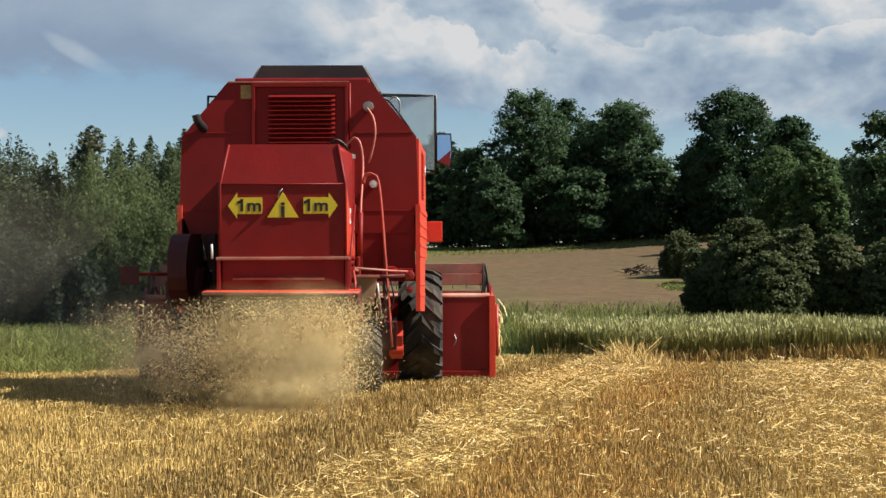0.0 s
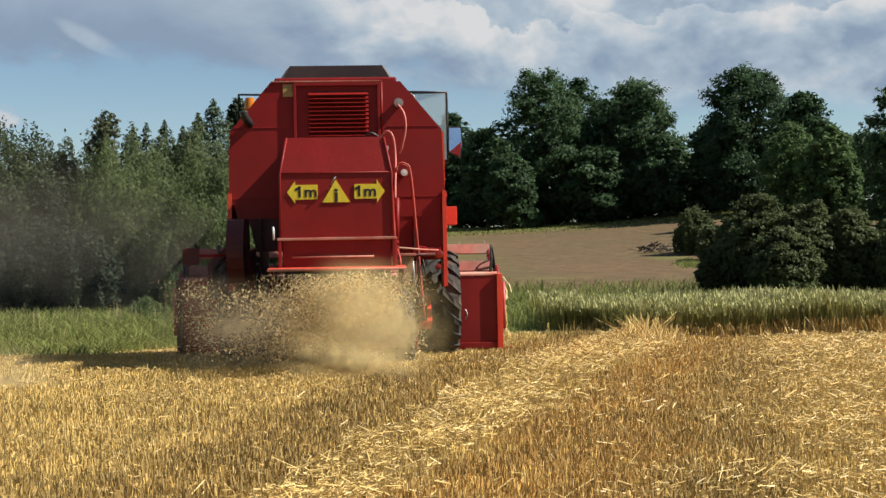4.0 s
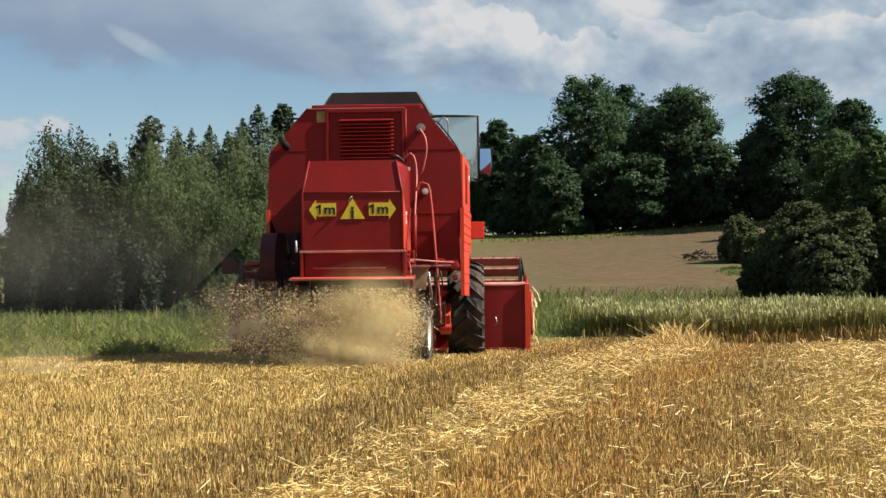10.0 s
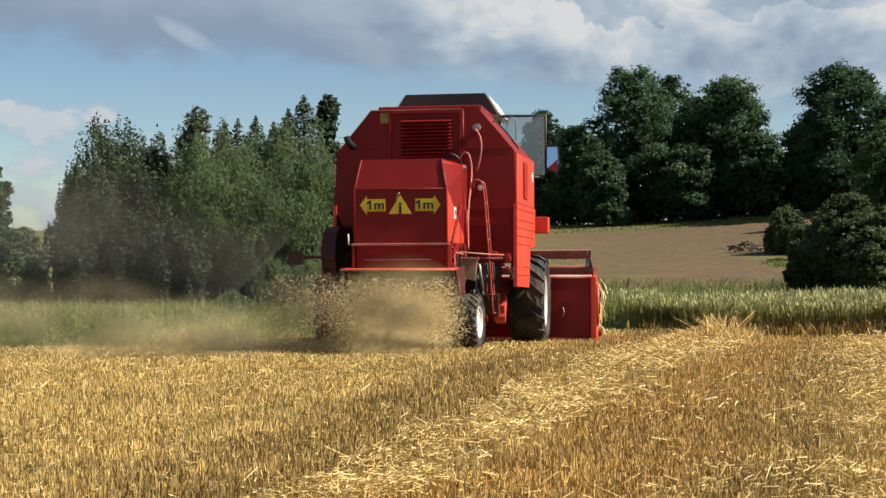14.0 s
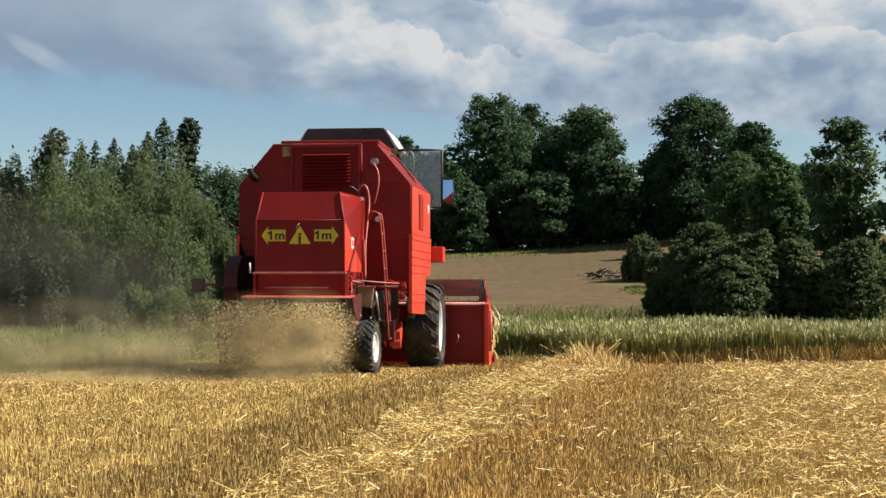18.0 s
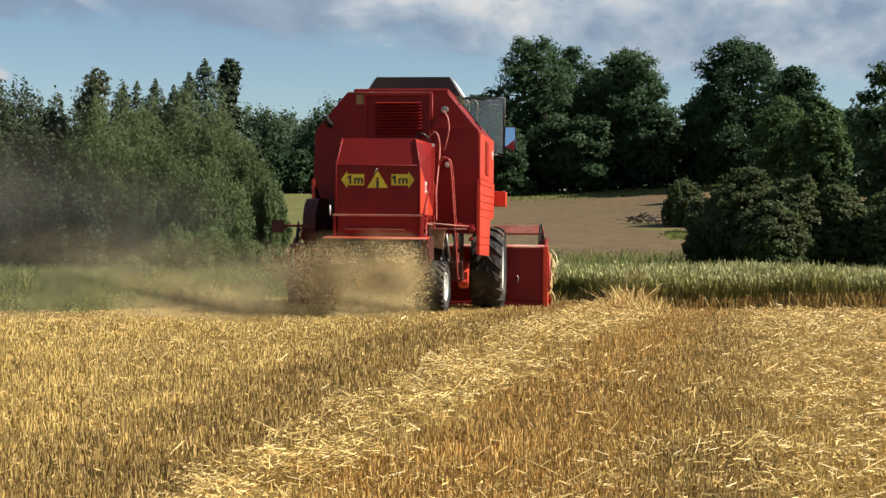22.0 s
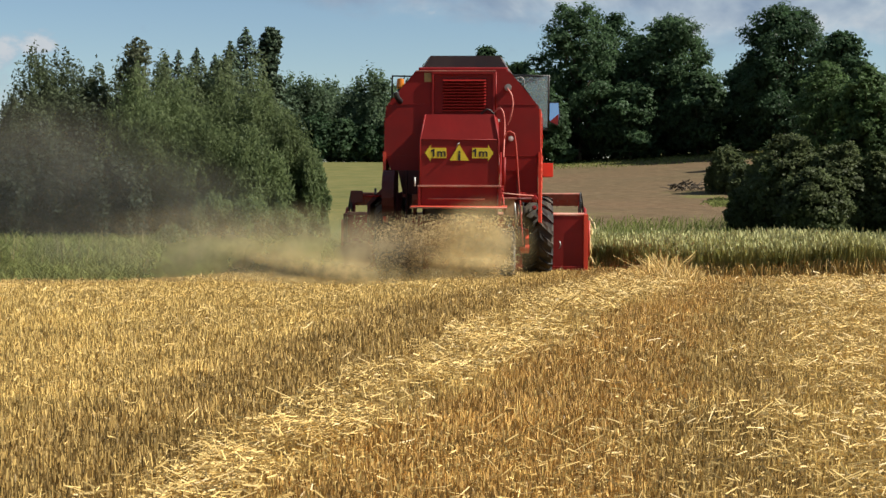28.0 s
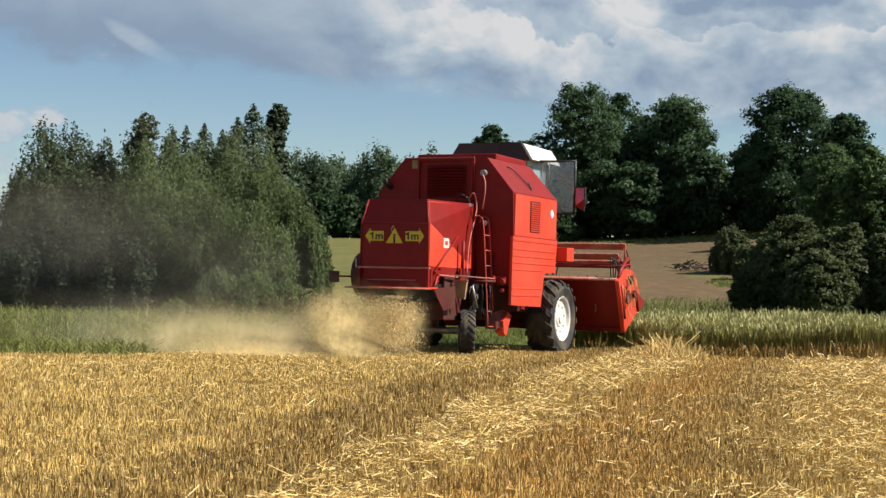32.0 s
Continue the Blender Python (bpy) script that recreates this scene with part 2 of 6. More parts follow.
STRAW = material("loose_straw", (0.585, 0.412, 0.148), 0.5, grain=1.2, vary=0.18, fine=30, bump=0, island=0.32, translucent=0.12)
STALK_BROWN = material("weathered_stubble", (0.395, 0.232, 0.064), 0.6, grain=0.9, vary=0.25, fine=30, bump=0, island=0.5, translucent=0.1)
STALK_GREY = material("flattened_stubble", (0.450, 0.308, 0.100), 0.6, grain=0.9, vary=0.25, fine=30, bump=0, island=0.5, translucent=0.1)
# darker stalk colour that holds the self-shade of taller stubble
STALK_DULL = material("dull_stubble", (0.275, 0.178, 0.053), 0.65, grain=0.9, vary=0.25, fine=30, bump=0, island=0.5, translucent=0.1)
GRASS = material("meadow_grass", (0.174, 0.193, 0.060), 0.8, grain=0.35, vary=0.18, fine=3, bump=0, island=0.2, translucent=0.4, spec=0.08)
GRASS_DRY = material("grass_seed_heads", (0.244, 0.207, 0.096), 0.7, grain=1, vary=0.25, fine=12, bump=0, island=0.3, translucent=0.2)
CROP = material("green_cereal_stems", (0.305, 0.290, 0.098), 0.8, grain=0.5, vary=0.25, fine=6, bump=0, island=0.3, translucent=0.42, spec=0.08)
CROP_EAR = material("ripening_cereal_ears", (0.345, 0.335, 0.150), 0.65, grain=0.6, vary=0.25, fine=6, bump=0, island=0.25, translucent=0.2, spec=0.1)
BARK = material("bark", (0.085, 0.065, 0.045), 0.9, grain=5, vary=0.35, fine=30, bump=0.6)


def leaf_material(name, color, vary=0.3, island=0.28, translucent=0.48):
    return material(name, color, 0.55, grain=0.35, vary=vary, fine=2.2, bump=0, island=island, translucent=translucent, spec=0.12, thing=0.12)


OAK = leaf_material("oak_leaves", (0.060, 0.102, 0.047))
OAK_DARK = leaf_material("dark_oak_leaves", (0.045, 0.082, 0.038))
WILLOW = leaf_material("willow_leaves", (0.140, 0.178, 0.076), 0.25, 0.2, 0.6)
WILLOW_LIGHT = leaf_material("young_willow_leaves", (0.150, 0.190, 0.078), 0.25, 0.2, 0.6)
ALDER = leaf_material("alder_leaves", (0.122, 0.150, 0.074), 0.25, 0.2, 0.55)
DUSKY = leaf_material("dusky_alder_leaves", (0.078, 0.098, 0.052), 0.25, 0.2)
# leaf colour darkened to carry the shade low in the thicket
SALLOW = leaf_material("shaded_sallow_leaves", (0.040, 0.052, 0.032), 0.25, 0.2)
BIRCH = leaf_material("birch_leaves", (0.135, 0.150, 0.088), 0.25, 0.25, 0.55)
SPRUCE = leaf_material("spruce_needles", (0.048, 0.070, 0.040), 0.25, 0.35, 0.1)
FARWOOD = leaf_material("far_wood_leaves", (0.086, 0.124, 0.068), 0.25, 0.2, 0.55)
ASH = leaf_material("ash_leaves", (0.078, 0.122, 0.049))
FRESH = leaf_material("fresh_green_leaves", (0.088, 0.142, 0.052))
SHRUB = leaf_material("shrub_leaves", (0.090, 0.110, 0.046))


def glass_material(name, tint, alpha):
    m = bpy.data.materials.new(name)
    m.use_nodes = True
    nt = m.node_tree
    g = nt.nodes["Principled BSDF"]
    g.inputs["Base Color"].default_value = (*tint, 1)
    g.inputs["Roughness"].default_value = 0.06
    tr, ms = nt.nodes.new("ShaderNodeBsdfTransparent"), nt.nodes.new("ShaderNodeMixShader")
    nz, mr = nt.nodes.new("ShaderNodeTexNoise"), nt.nodes.new("ShaderNodeMapRange")
    nz.inputs["Scale"].default_value = 2.5
    for k, v in (("From Min", 0.3), ("From Max", 0.7), ("To Min", alpha * 0.93), ("To Max", alpha * 1.07)):
        mr.inputs[k].default_value = v
    nt.links.new(nz.outputs["Fac"], mr.inputs["Value"])
    nt.links.new(mr.outputs["Result"], ms.inputs[0])
    nt.links.new(tr.outputs[0], ms.inputs[1]), nt.links.new(g.outputs[0], ms.inputs[2])
    nt.links.new(ms.outputs[0], nt.nodes["Material Output"].inputs["Surface"])
    return m


GLASS = glass_material("dusty_cab_glass", (0.42, 0.55, 0.56), 0.38)


def dust_material(name, color, alpha, grain):
    """A veil that thins out towards its rim and is uneven inside."""
    m = bpy.data.materials.new(name)
    m.use_nodes = True
    nt = m.node_tree
    N, L = nt.nodes.new, nt.links.new
    nt.nodes.remove(nt.nodes["Principled BSDF"])
    d, t2 = N("ShaderNodeBsdfDiffuse"), N("ShaderNodeBsdfTranslucent")
    facing = N("ShaderNodeCombineXYZ")  # loose grains scatter evenly, whatever way the veil faces
    for i, v in enumerate((0.45, -0.40, 0.80)):
        facing.inputs[i].default_value = v
    away = N("ShaderNodeCombineXYZ")
    for i, v in enumerate((-0.45, 0.40, -0.80)):
        away.inputs[i].default_value = v
    L(facing.outputs[0], d.inputs["Normal"]), L(away.outputs[0], t2.inputs["Normal"])
    d.inputs["Color"].default_value = t2.inputs["Color"].default_value = (*color, 1)
    both, tr, ms = N("ShaderNodeAddShader"), N("ShaderNodeBsdfTransparent"), N("ShaderNodeMixShader")
    tc, mp, ln = N("ShaderNodeTexCoord"), N("ShaderNodeMapping"), N("ShaderNodeVectorMath")
    mp.inputs["Location"].default_value = (-1, -1, -1)
    mp.inputs["Scale"].default_value = (2, 2, 2)
    L(tc.outputs["Generated"], mp.inputs[0])
    flat = N("ShaderNodeVectorMath")
    flat.operation = "MULTIPLY"
    flat.inputs[1].default_value = (1, 0, 1)
    L(mp.outputs[0], flat.inputs[0])
    ln.operation = "LENGTH"
    L(flat.outputs[0], ln.inputs[0])
    rim = N("ShaderNodeMapRange")
    rim.interpolation_type = "SMOOTHSTEP"
    for k, v in (("From Min", 1.0), ("From Max", 0.0), ("To Min", 0.0), ("To Max", alpha)):
        rim.inputs[k].default_value = v
    L(ln.outputs["Value"], rim.inputs["Value"])
    nz = N("ShaderNodeTexNoise")
    nz.inputs["Scale"].default_value, nz.inputs["Detail"].default_value, nz.inputs["Roughness"].default_value = grain, 6, 0.6
    L(tc.outputs["Object"], nz.inputs["Vector"])
    nr = N("ShaderNodeMapRange")
    for k, v in (("From Min", 0.32), ("From Max", 0.66), ("To Min", 0.28), ("To Max", 1.0)):
        nr.inputs[k].default_value = v
    L(nz.outputs["Fac"], nr.inputs["Value"])
    mu = N("ShaderNodeMath")
    mu.operation = "MULTIPLY"
    L(rim.outputs["Result"], mu.inputs[0]), L(nr.outputs["Result"], mu.inputs[1])
    L(d.outputs[0], both.inputs[0]), L(t2.outputs[0], both.inputs[1])
    L(mu.outputs[0], ms.inputs[0]), L(tr.outputs[0], ms.inputs[1]), L(both.outputs[0], ms.inputs[2])
    L(ms.outputs[0], nt.nodes["Material Output"].inputs["Surface"])
    return m


CHAFF = material("chopped_straw", (0.68, 0.53, 0.27), 0.7, grain=3, vary=0.2, bump=0, island=0.35, translucent=0.5)
CHAFF_DARK = material("dark_chaff", (0.42, 0.32, 0.17), 0.8, grain=3, vary=0.3, bump=0, island=0.5, translucent=0.5)
DUST = dust_material("golden_dust", (0.52, 0.40, 0.19), 0.86, 4.2)
SETTLING = dust_material("settling_dust", (0.52, 0.425, 0.245), 0.60, 1.3)
WHIRL = dust_material("brown_whirling_dust", (0.24, 0.19, 0.115), 0.66, 3.5)
HAZE = dust_material("drifting_dust", (0.23, 0.215, 0.165), 0.33, 0.7)


# ---- mesh helpers ----
def finish(bm, smooth=False, bevel=0.0):
    if bevel:
        bmesh.ops.bevel(bm, geom=[e for e in bm.edges if len(e.link_faces) == 2 and e.calc_face_angle(0) > 0.5],
                        offset=bevel, segments=2, affect="EDGES", profile=0.6)
    bmesh.ops.recalc_face_normals(bm, faces=bm.faces)
    if smooth:
        for f in bm.faces:
            f.smooth = True
    return bm


def part(name, bm, mat, parent, label="", m=None):
    me = bpy.data.meshes.new(name)
    bm.to_mesh(me)
    bm.free()
    me.materials.append(mat)
    ob = new(name, me)
    ob.parent = parent
    if m is not None:
        ob.matrix_basis = m
    if label:
        tagged(ob, label)
    return ob


def box(x0, x1, y0, y1, z0, z1, bevel=0.012, bm=None):
    own = bm is None
    bm = bmesh.new() if own else bm
    bmesh.ops.create_cube(bm, size=1, matrix=Matrix.LocRotScale(((x0 + x1) / 2, (y0 + y1) / 2, (z0 + z1) / 2), None, (x1 - x0, y1 - y0, z1 - z0)))
    return finish(bm, bevel=bevel) if own else bm


def prism(poly, axis, a, b, bevel=0.012, bm=None):
    """A polygon drawn in the two other axes, pushed from a to b along an axis."""
    own = bm is None
    bm = bmesh.new() if own else bm

    def place(p, h):
        return {"x": (h, p[0], p[1]), "y": (p[0], h, p[1]), "z": (p[0], p[1], h)}[axis]
    lo, hi = [bm.verts.new(place(p, a)) for p in poly], [bm.verts.new(place(p, b)) for p in poly]
    n = len(poly)
    bm.faces.new(lo), bm.faces.new(hi)
    for i in range(n):
        bm.faces.new((lo[i], lo[(i + 1) % n], hi[(i + 1) % n], hi[i]))
    return finish(bm, bevel=bevel) if own else bm


def tube(points, r, sides=10, bm=None):
    """A round bar or hose through points."""
    own = bm is None
    bm = bmesh.new() if own else bm
    pts = [Vector(p) for p in points]
    rings, up = [], None
    for i, p in enumerate(pts):
        d = (pts[min(i + 1, len(pts) - 1)] - pts[max(i - 1, 0)]).normalized()
        if up is None:
            up = d.orthogonal().normalized()
        up = (up - d * up.dot(d)).normalized()
        side = d.cross(up)
        rings.append([bm.verts.new(p + (up * math.cos(a) + side * math.sin(a)) * r) for a in [2 * math.pi * k / sides for k in range(sides)]])
    for a, b in zip(rings, rings[1:]):
        for k in range(sides):
            bm.faces.new((a[k], a[(k + 1) % sides], b[(k + 1) % sides], b[k]))
    bm.faces.new(rings[0]), bm.faces.new(rings[-1])
    return finish(bm, smooth=True) if own else bm


def curve_points(ctrl, n=8):
    """A smooth line through control points."""
    c = [Vector(p) for p in ctrl]
    c = [c[0] * 2 - c[1], *c, c[-1] * 2 - c[-2]]
    out = []
    for i in range(1, len(c) - 2):
        for k in range(n):
            t = k / n
            a, b, d, e = c[i - 1], c[i], c[i + 1], c[i + 2]
            out.append(0.5 * (2 * b + (d - a) * t + (2 * a - 5 * b + 4 * d - e) * t * t + (3 * b - a - 3 * d + e) * t ** 3))
    return out + [c[-2]]


def lathe(profile, axis="x", sides=40, bm=None, caps=True):
    """Turns (height along the axis, radius) pairs round the axis."""
    own = bm is None
    bm = bmesh.new() if own else bm
    rings = []
    for h, r in profile:
        ring = []
        for k in range(sides):
            a = 2 * math.pi * k / sides
            c, s = r * math.cos(a), r * math.sin(a)
            ring.append(bm.verts.new({"x": (h, c, s), "y": (c, h, s), "z": (c, s, h)}[axis]))
        rings.append(ring)
    for a, b in zip(rings, rings[1:]):
        for k in range(sides):
            bm.faces.new((a[k], a[(k + 1) % sides], b[(k + 1) % sides], b[k]))
    if caps:
        bm.faces.new(rings[0]), bm.faces.new(rings[-1])
    return finish(bm, smooth=False) if own else bm


def quads_object(name, verts, mat, n=4, parent=None):
    """One mesh out of many loose faces of n corners; verts is an array (faces, n, 3)."""
    v = np.ascontiguousarray(verts, dtype=np.float32).reshape(-1, 3)
    count = len(v) // n
    me = bpy.data.meshes.new(name)
    me.vertices.add(len(v)), me.loops.add(len(v)), me.polygons.add(count)
    me.vertices.foreach_set("co", v.ravel())
    me.loops.foreach_set("vertex_index", np.arange(len(v), dtype=np.int32))
    me.polygons.foreach_set("loop_start", np.arange(0, len(v), n, dtype=np.int32))
    me.polygons.foreach_set("loop_total", np.full(count, n, dtype=np.int32))
    me.update(calc_edges=True)
    me.materials.append(mat)
    ob = new(name, me)
    ob.parent = parent
    return ob


def strips_object(name, rows, mat, parent=None):
    """Loose ribbons: rows is an array (ribbons, k, 2, 3) of left and right edge points."""
    r = np.ascontiguousarray(rows, dtype=np.float32)
    c, k = r.shape[:2]
    v = r.reshape(-1, 3)
    base = (np.arange(c) * 2 * k)[:, None, None] + (np.arange(k - 1) * 2)[None, :, None] + np.array([0, 1, 3, 2])[None, None, :]
    idx = base.reshape(-1).astype(np.int32)
    me = bpy.data.meshes.new(name)
    me.vertices.add(len(v)), me.loops.add(len(idx)), me.polygons.add(len(idx) // 4)
    me.vertices.foreach_set("co", v.ravel())
    me.loops.foreach_set("vertex_index", idx)
    me.polygons.foreach_set("loop_start", np.arange(0, len(idx), 4, dtype=np.int32))
    me.polygons.foreach_set("loop_total", np.full(len(idx) // 4, 4, dtype=np.int32))
    me.update(calc_edges=True)
    me.materials.append(mat)
    ob = new(name, me)
    ob.parent = parent
    return ob


rng = np.random.default_rng(7)

# ---- ground ----
PROFILE_Y = (-60, 0, 17.3, 19, 21, 23, 25.5, 28, 36, 46, 56, 66, 86, 120, 150, 165, 220, 400, 2500)
PROFILE_Z = (0, 0, -0.03, -0.10, -0.20, -0.275, -0.365, -0.465, -0.63, -0.86, -0.93, -0.72, 0.2, 2.2, 3.75, 3.9, 2.4, 0.0, 0.0)


def ground_z(x, y):
    z = np.interp(y, PROFILE_Y, PROFILE_Z)
    far = np.clip((np.asarray(y) - 70) / 60, 0, 1)
    # the hill's back leans up to the east, and dips west of the oaks
    return z + far * (0.9 * np.tanh((np.asarray(x) - 22) / 12) * (np.asarray(y) < 240) - 0.25) + 0.018 * np.sin(x * 1.3 + y * 0.7) * np.cos(y * 0.9 - x * 0.4) * (np.asarray(y) < 70)


def crop_edge(x):
    """Where the standing crop begins; its west end has been cut back."""
    x = np.asarray(x, dtype=float)
    return 28.3 - 0.19 * (x - 2.7) + 3.6 * np.clip((4.5 - x) / 0.7, 0, 1)


def field_edge(x):
    """How far north the stubble reaches."""
    x = np.asarray(x, dtype=float)
    west = 23.6 + 0.25 * np.sin(x * 0.8) + 6.6 * np.clip((x + 5.5) / 2.5, 0, 1)
    return np.where(x < 2.7, west + 1.6 * np.clip((x + 5.5) / 2.5, 0, 1), crop_edge(x))


def grid_sheet(name, xs, ys, mat, z_off=0.0):
    X, Y = np.meshgrid(xs, ys)
    Z = ground_z(X, Y) + z_off
    v = np.stack([X, Y, Z], -1).reshape(-1, 3)
    nx, ny = len(xs), len(ys)
    i = (np.arange(ny - 1)[:, None] * nx + np.arange(nx - 1)[None, :]).ravel()
    me = bpy.data.meshes.new(name)
    me.from_pydata(v.tolist(), [], np.stack([i, i + 1, i + nx + 1, i + nx], 1).tolist())
    me.materials.append(mat)
    for p in me.polygons:
        p.use_smooth = True
    return new(name, me)


def ground_material():
    """Soil under the stubble, meadow green past its edge, dry fallow on the hill."""
    m = bpy.data.materials.new("farm_ground")
    m.use_nodes = True
    nt = m.node_tree
    N, L = nt.nodes.new, nt.links.new
    b = nt.nodes["Principled BSDF"]
    tc, sep = N("ShaderNodeTexCoord"), N("ShaderNodeSeparateXYZ")
    L(tc.outputs["Object"], sep.inputs[0])

    def noise_tex(scale, detail=6, rough=0.55):
        n = N("ShaderNodeTexNoise")
        n.inputs["Scale"].default_value, n.inputs["Detail"].default_value, n.inputs["Roughness"].default_value = scale, detail, rough
        L(tc.outputs["Object"], n.inputs["Vector"])
        return n.outputs["Fac"]

    def two(src, a, b2, c0, c1):
        r = N("ShaderNodeValToRGB")
        r.color_ramp.elements[0].position, r.color_ramp.elements[0].color = a, (*c0, 1)
        r.color_ramp.elements[1].position, r.color_ramp.elements[1].color = b2, (*c1, 1)
        L(src, r.inputs[0])
        return r.outputs[0]

    def blend(f, a, c, kind="MIX"):
        x = N("ShaderNodeMix")
        x.data_type, x.blend_type = "RGBA", kind
        if isinstance(f, float):
            x.inputs["Factor"].default_value = f
        else:
            L(f, x.inputs["Factor"])
        L(a, x.inputs["A"]), L(c, x.inputs["B"])
        return x.outputs["Result"]

    def step(src, a, b2):
        r = N("ShaderNodeMapRange")
        r.interpolation_type = "SMOOTHSTEP"
        r.inputs["From Min"].default_value, r.inputs["From Max"].default_value = a, b2
        L(src, r.inputs["Value"])
        return r.outputs["Result"]

    soil = blend(0.5, two(noise_tex(1.3), 0.35, 0.68, (0.120, 0.066, 0.016), (0.230, 0.140, 0.038)),
                 two(noise_tex(30, 3), 0.35, 0.65, (0.090, 0.050, 0.013), (0.290, 0.185, 0.052)))
    meadow = blend(0.5, two(noise_tex(0.25), 0.35, 0.65, (0.046, 0.071, 0.017), (0.092, 0.111, 0.033)),
                   two(noise_tex(5), 0.35, 0.65, (0.031, 0.052, 0.012), (0.092, 0.111, 0.033)))
    hill = blend(0.5, two(noise_tex(0.07, 4), 0.36, 0.66, (0.070, 0.053, 0.020), (0.112, 0.063, 0.029)),
                 two(noise_tex(1.3, 8, 0.75), 0.38, 0.66, (0.058, 0.043, 0.024), (0.200, 0.142, 0.082)))
    wob = N("ShaderNodeMath")
    wob.operation = "MULTIPLY_ADD"
    wob.inputs[1].default_value = 14.0
    L(noise_tex(0.09, 3), wob.inputs[0]), L(sep.outputs["Y"], wob.inputs[2])
    rim = two(noise_tex(0.5), 0.35, 0.65, (0.085, 0.090, 0.026), (0.135, 0.120, 0.040))
    hill = blend(step(noise_tex(0.16, 5), 0.60, 0.70), hill, rim)
    scrape = two(noise_tex(2.2), 0.35, 0.65, (0.06, 0.045, 0.02), (0.17, 0.115, 0.065))
    hill = blend(step(noise_tex(0.31, 7, 0.65), 0.60, 0.68), hill, scrape)
    west = step(sep.outputs["X"], 8.0, -6.0)
    hill = blend(west, hill, rim)
    green_top = blend(step(wob.outputs[0], 138, 152), hill, rim)
    col = blend(step(sep.outputs["Y"], 29.5, 31.0), soil, meadow)
    col = blend(step(wob.outputs[0], 62, 76), col, green_top)
    L(col, b.inputs["Base Color"])
    b.inputs["Roughness"].default_value = 0.95
    b.inputs["Specular IOR Level"].default_value = 0.15
    bp = N("ShaderNodeBump")
    bp.inputs["Strength"].default_value, bp.inputs["Distance"].default_value = 0.7, 0.05
    L(noise_tex(9, 8, 0.7), bp.inputs["Height"]), L(bp.outputs[0], b.inputs["Normal"])
    return m


def make_ground():
    xs = np.concatenate([[-1500, -800, -400, -200, -120, -80], np.linspace(-60, 75, 136), [90, 120, 200, 400, 800, 1500]])
    ys = np.concatenate([[-1500, -400, -100, -40, -20], np.arange(-10, 70, 0.5), np.arange(70, 180, 3), [190, 205, 220, 260, 320, 400, 700, 1200, 2000, 2600]])
    g = grid_sheet("ground", xs, ys, ground_material())
    tagged(g, "golden stubble field running into green verge and brown hillside", "ground", kind="structure")


make_ground()


# ---- stubble, straw, grass, crop ----
SLANT = 0.224  # the drill rows run east of north


def across(x, y):
    return x - SLANT * (y - 10)


def field_points(n, y0=5.0, y1=31.0, west=-11.0, east=12.0):
    """Scattered places on the stubble, denser near the viewer."""
    y = y0 + (y1 - y0) * rng.random(n) ** 1.3
    half = 0.5 + y * 0.40
    x = (rng.random(n) * 2 - 1) * half + y * 0.02
    keep = (y < field_edge(x)) & (x > west) & (x < east)
    return x[keep], y[keep]


def stalk_ribbons(x, y, height, lean, width):
    """Upright stalks, each a narrow ribbon bent once."""
    n = len(x)
    a = rng.random(n) * np.pi * 2
    la = rng.random(n) * np.pi * 2
    side = np.stack([np.cos(a), np.sin(a), np.zeros(n)], 1) * (width / 2)[:, None]
    tip = np.stack([np.cos(la) * lean, np.sin(la) * lean, np.ones(n)], 1) * height[:, None]
    base = np.stack([x, y, ground_z(x, y) - 0.01], 1)
    pts = [base, base + tip * 0.5 * [1, 1, 1.05], base + tip * [1.2, 1.2, 1]]
    return np.stack([np.stack([p - side * s, p + side * s], 1) for p, s in zip(pts, (1.0, 0.9, 0.7))], 1)


def stub_quads(x, y, height, lean, width):
    """Cut stubs, each a straight narrow blade."""
    n = len(x)
    a, la = rng.random(n) * np.pi * 2, rng.random(n) * np.pi * 2
    side = np.stack([np.cos(a), np.sin(a), np.zeros(n)], 1) * (width / 2)[:, None]
    tip = np.stack([np.cos(la) * lean, np.sin(la) * lean, np.ones(n)], 1) * height[:, None]
    base = np.stack([x, y, ground_z(x, y) - 0.01], 1)
    return np.stack([base - side, base + side, base + tip + side * 0.8, base + tip - side * 0.8], 1)


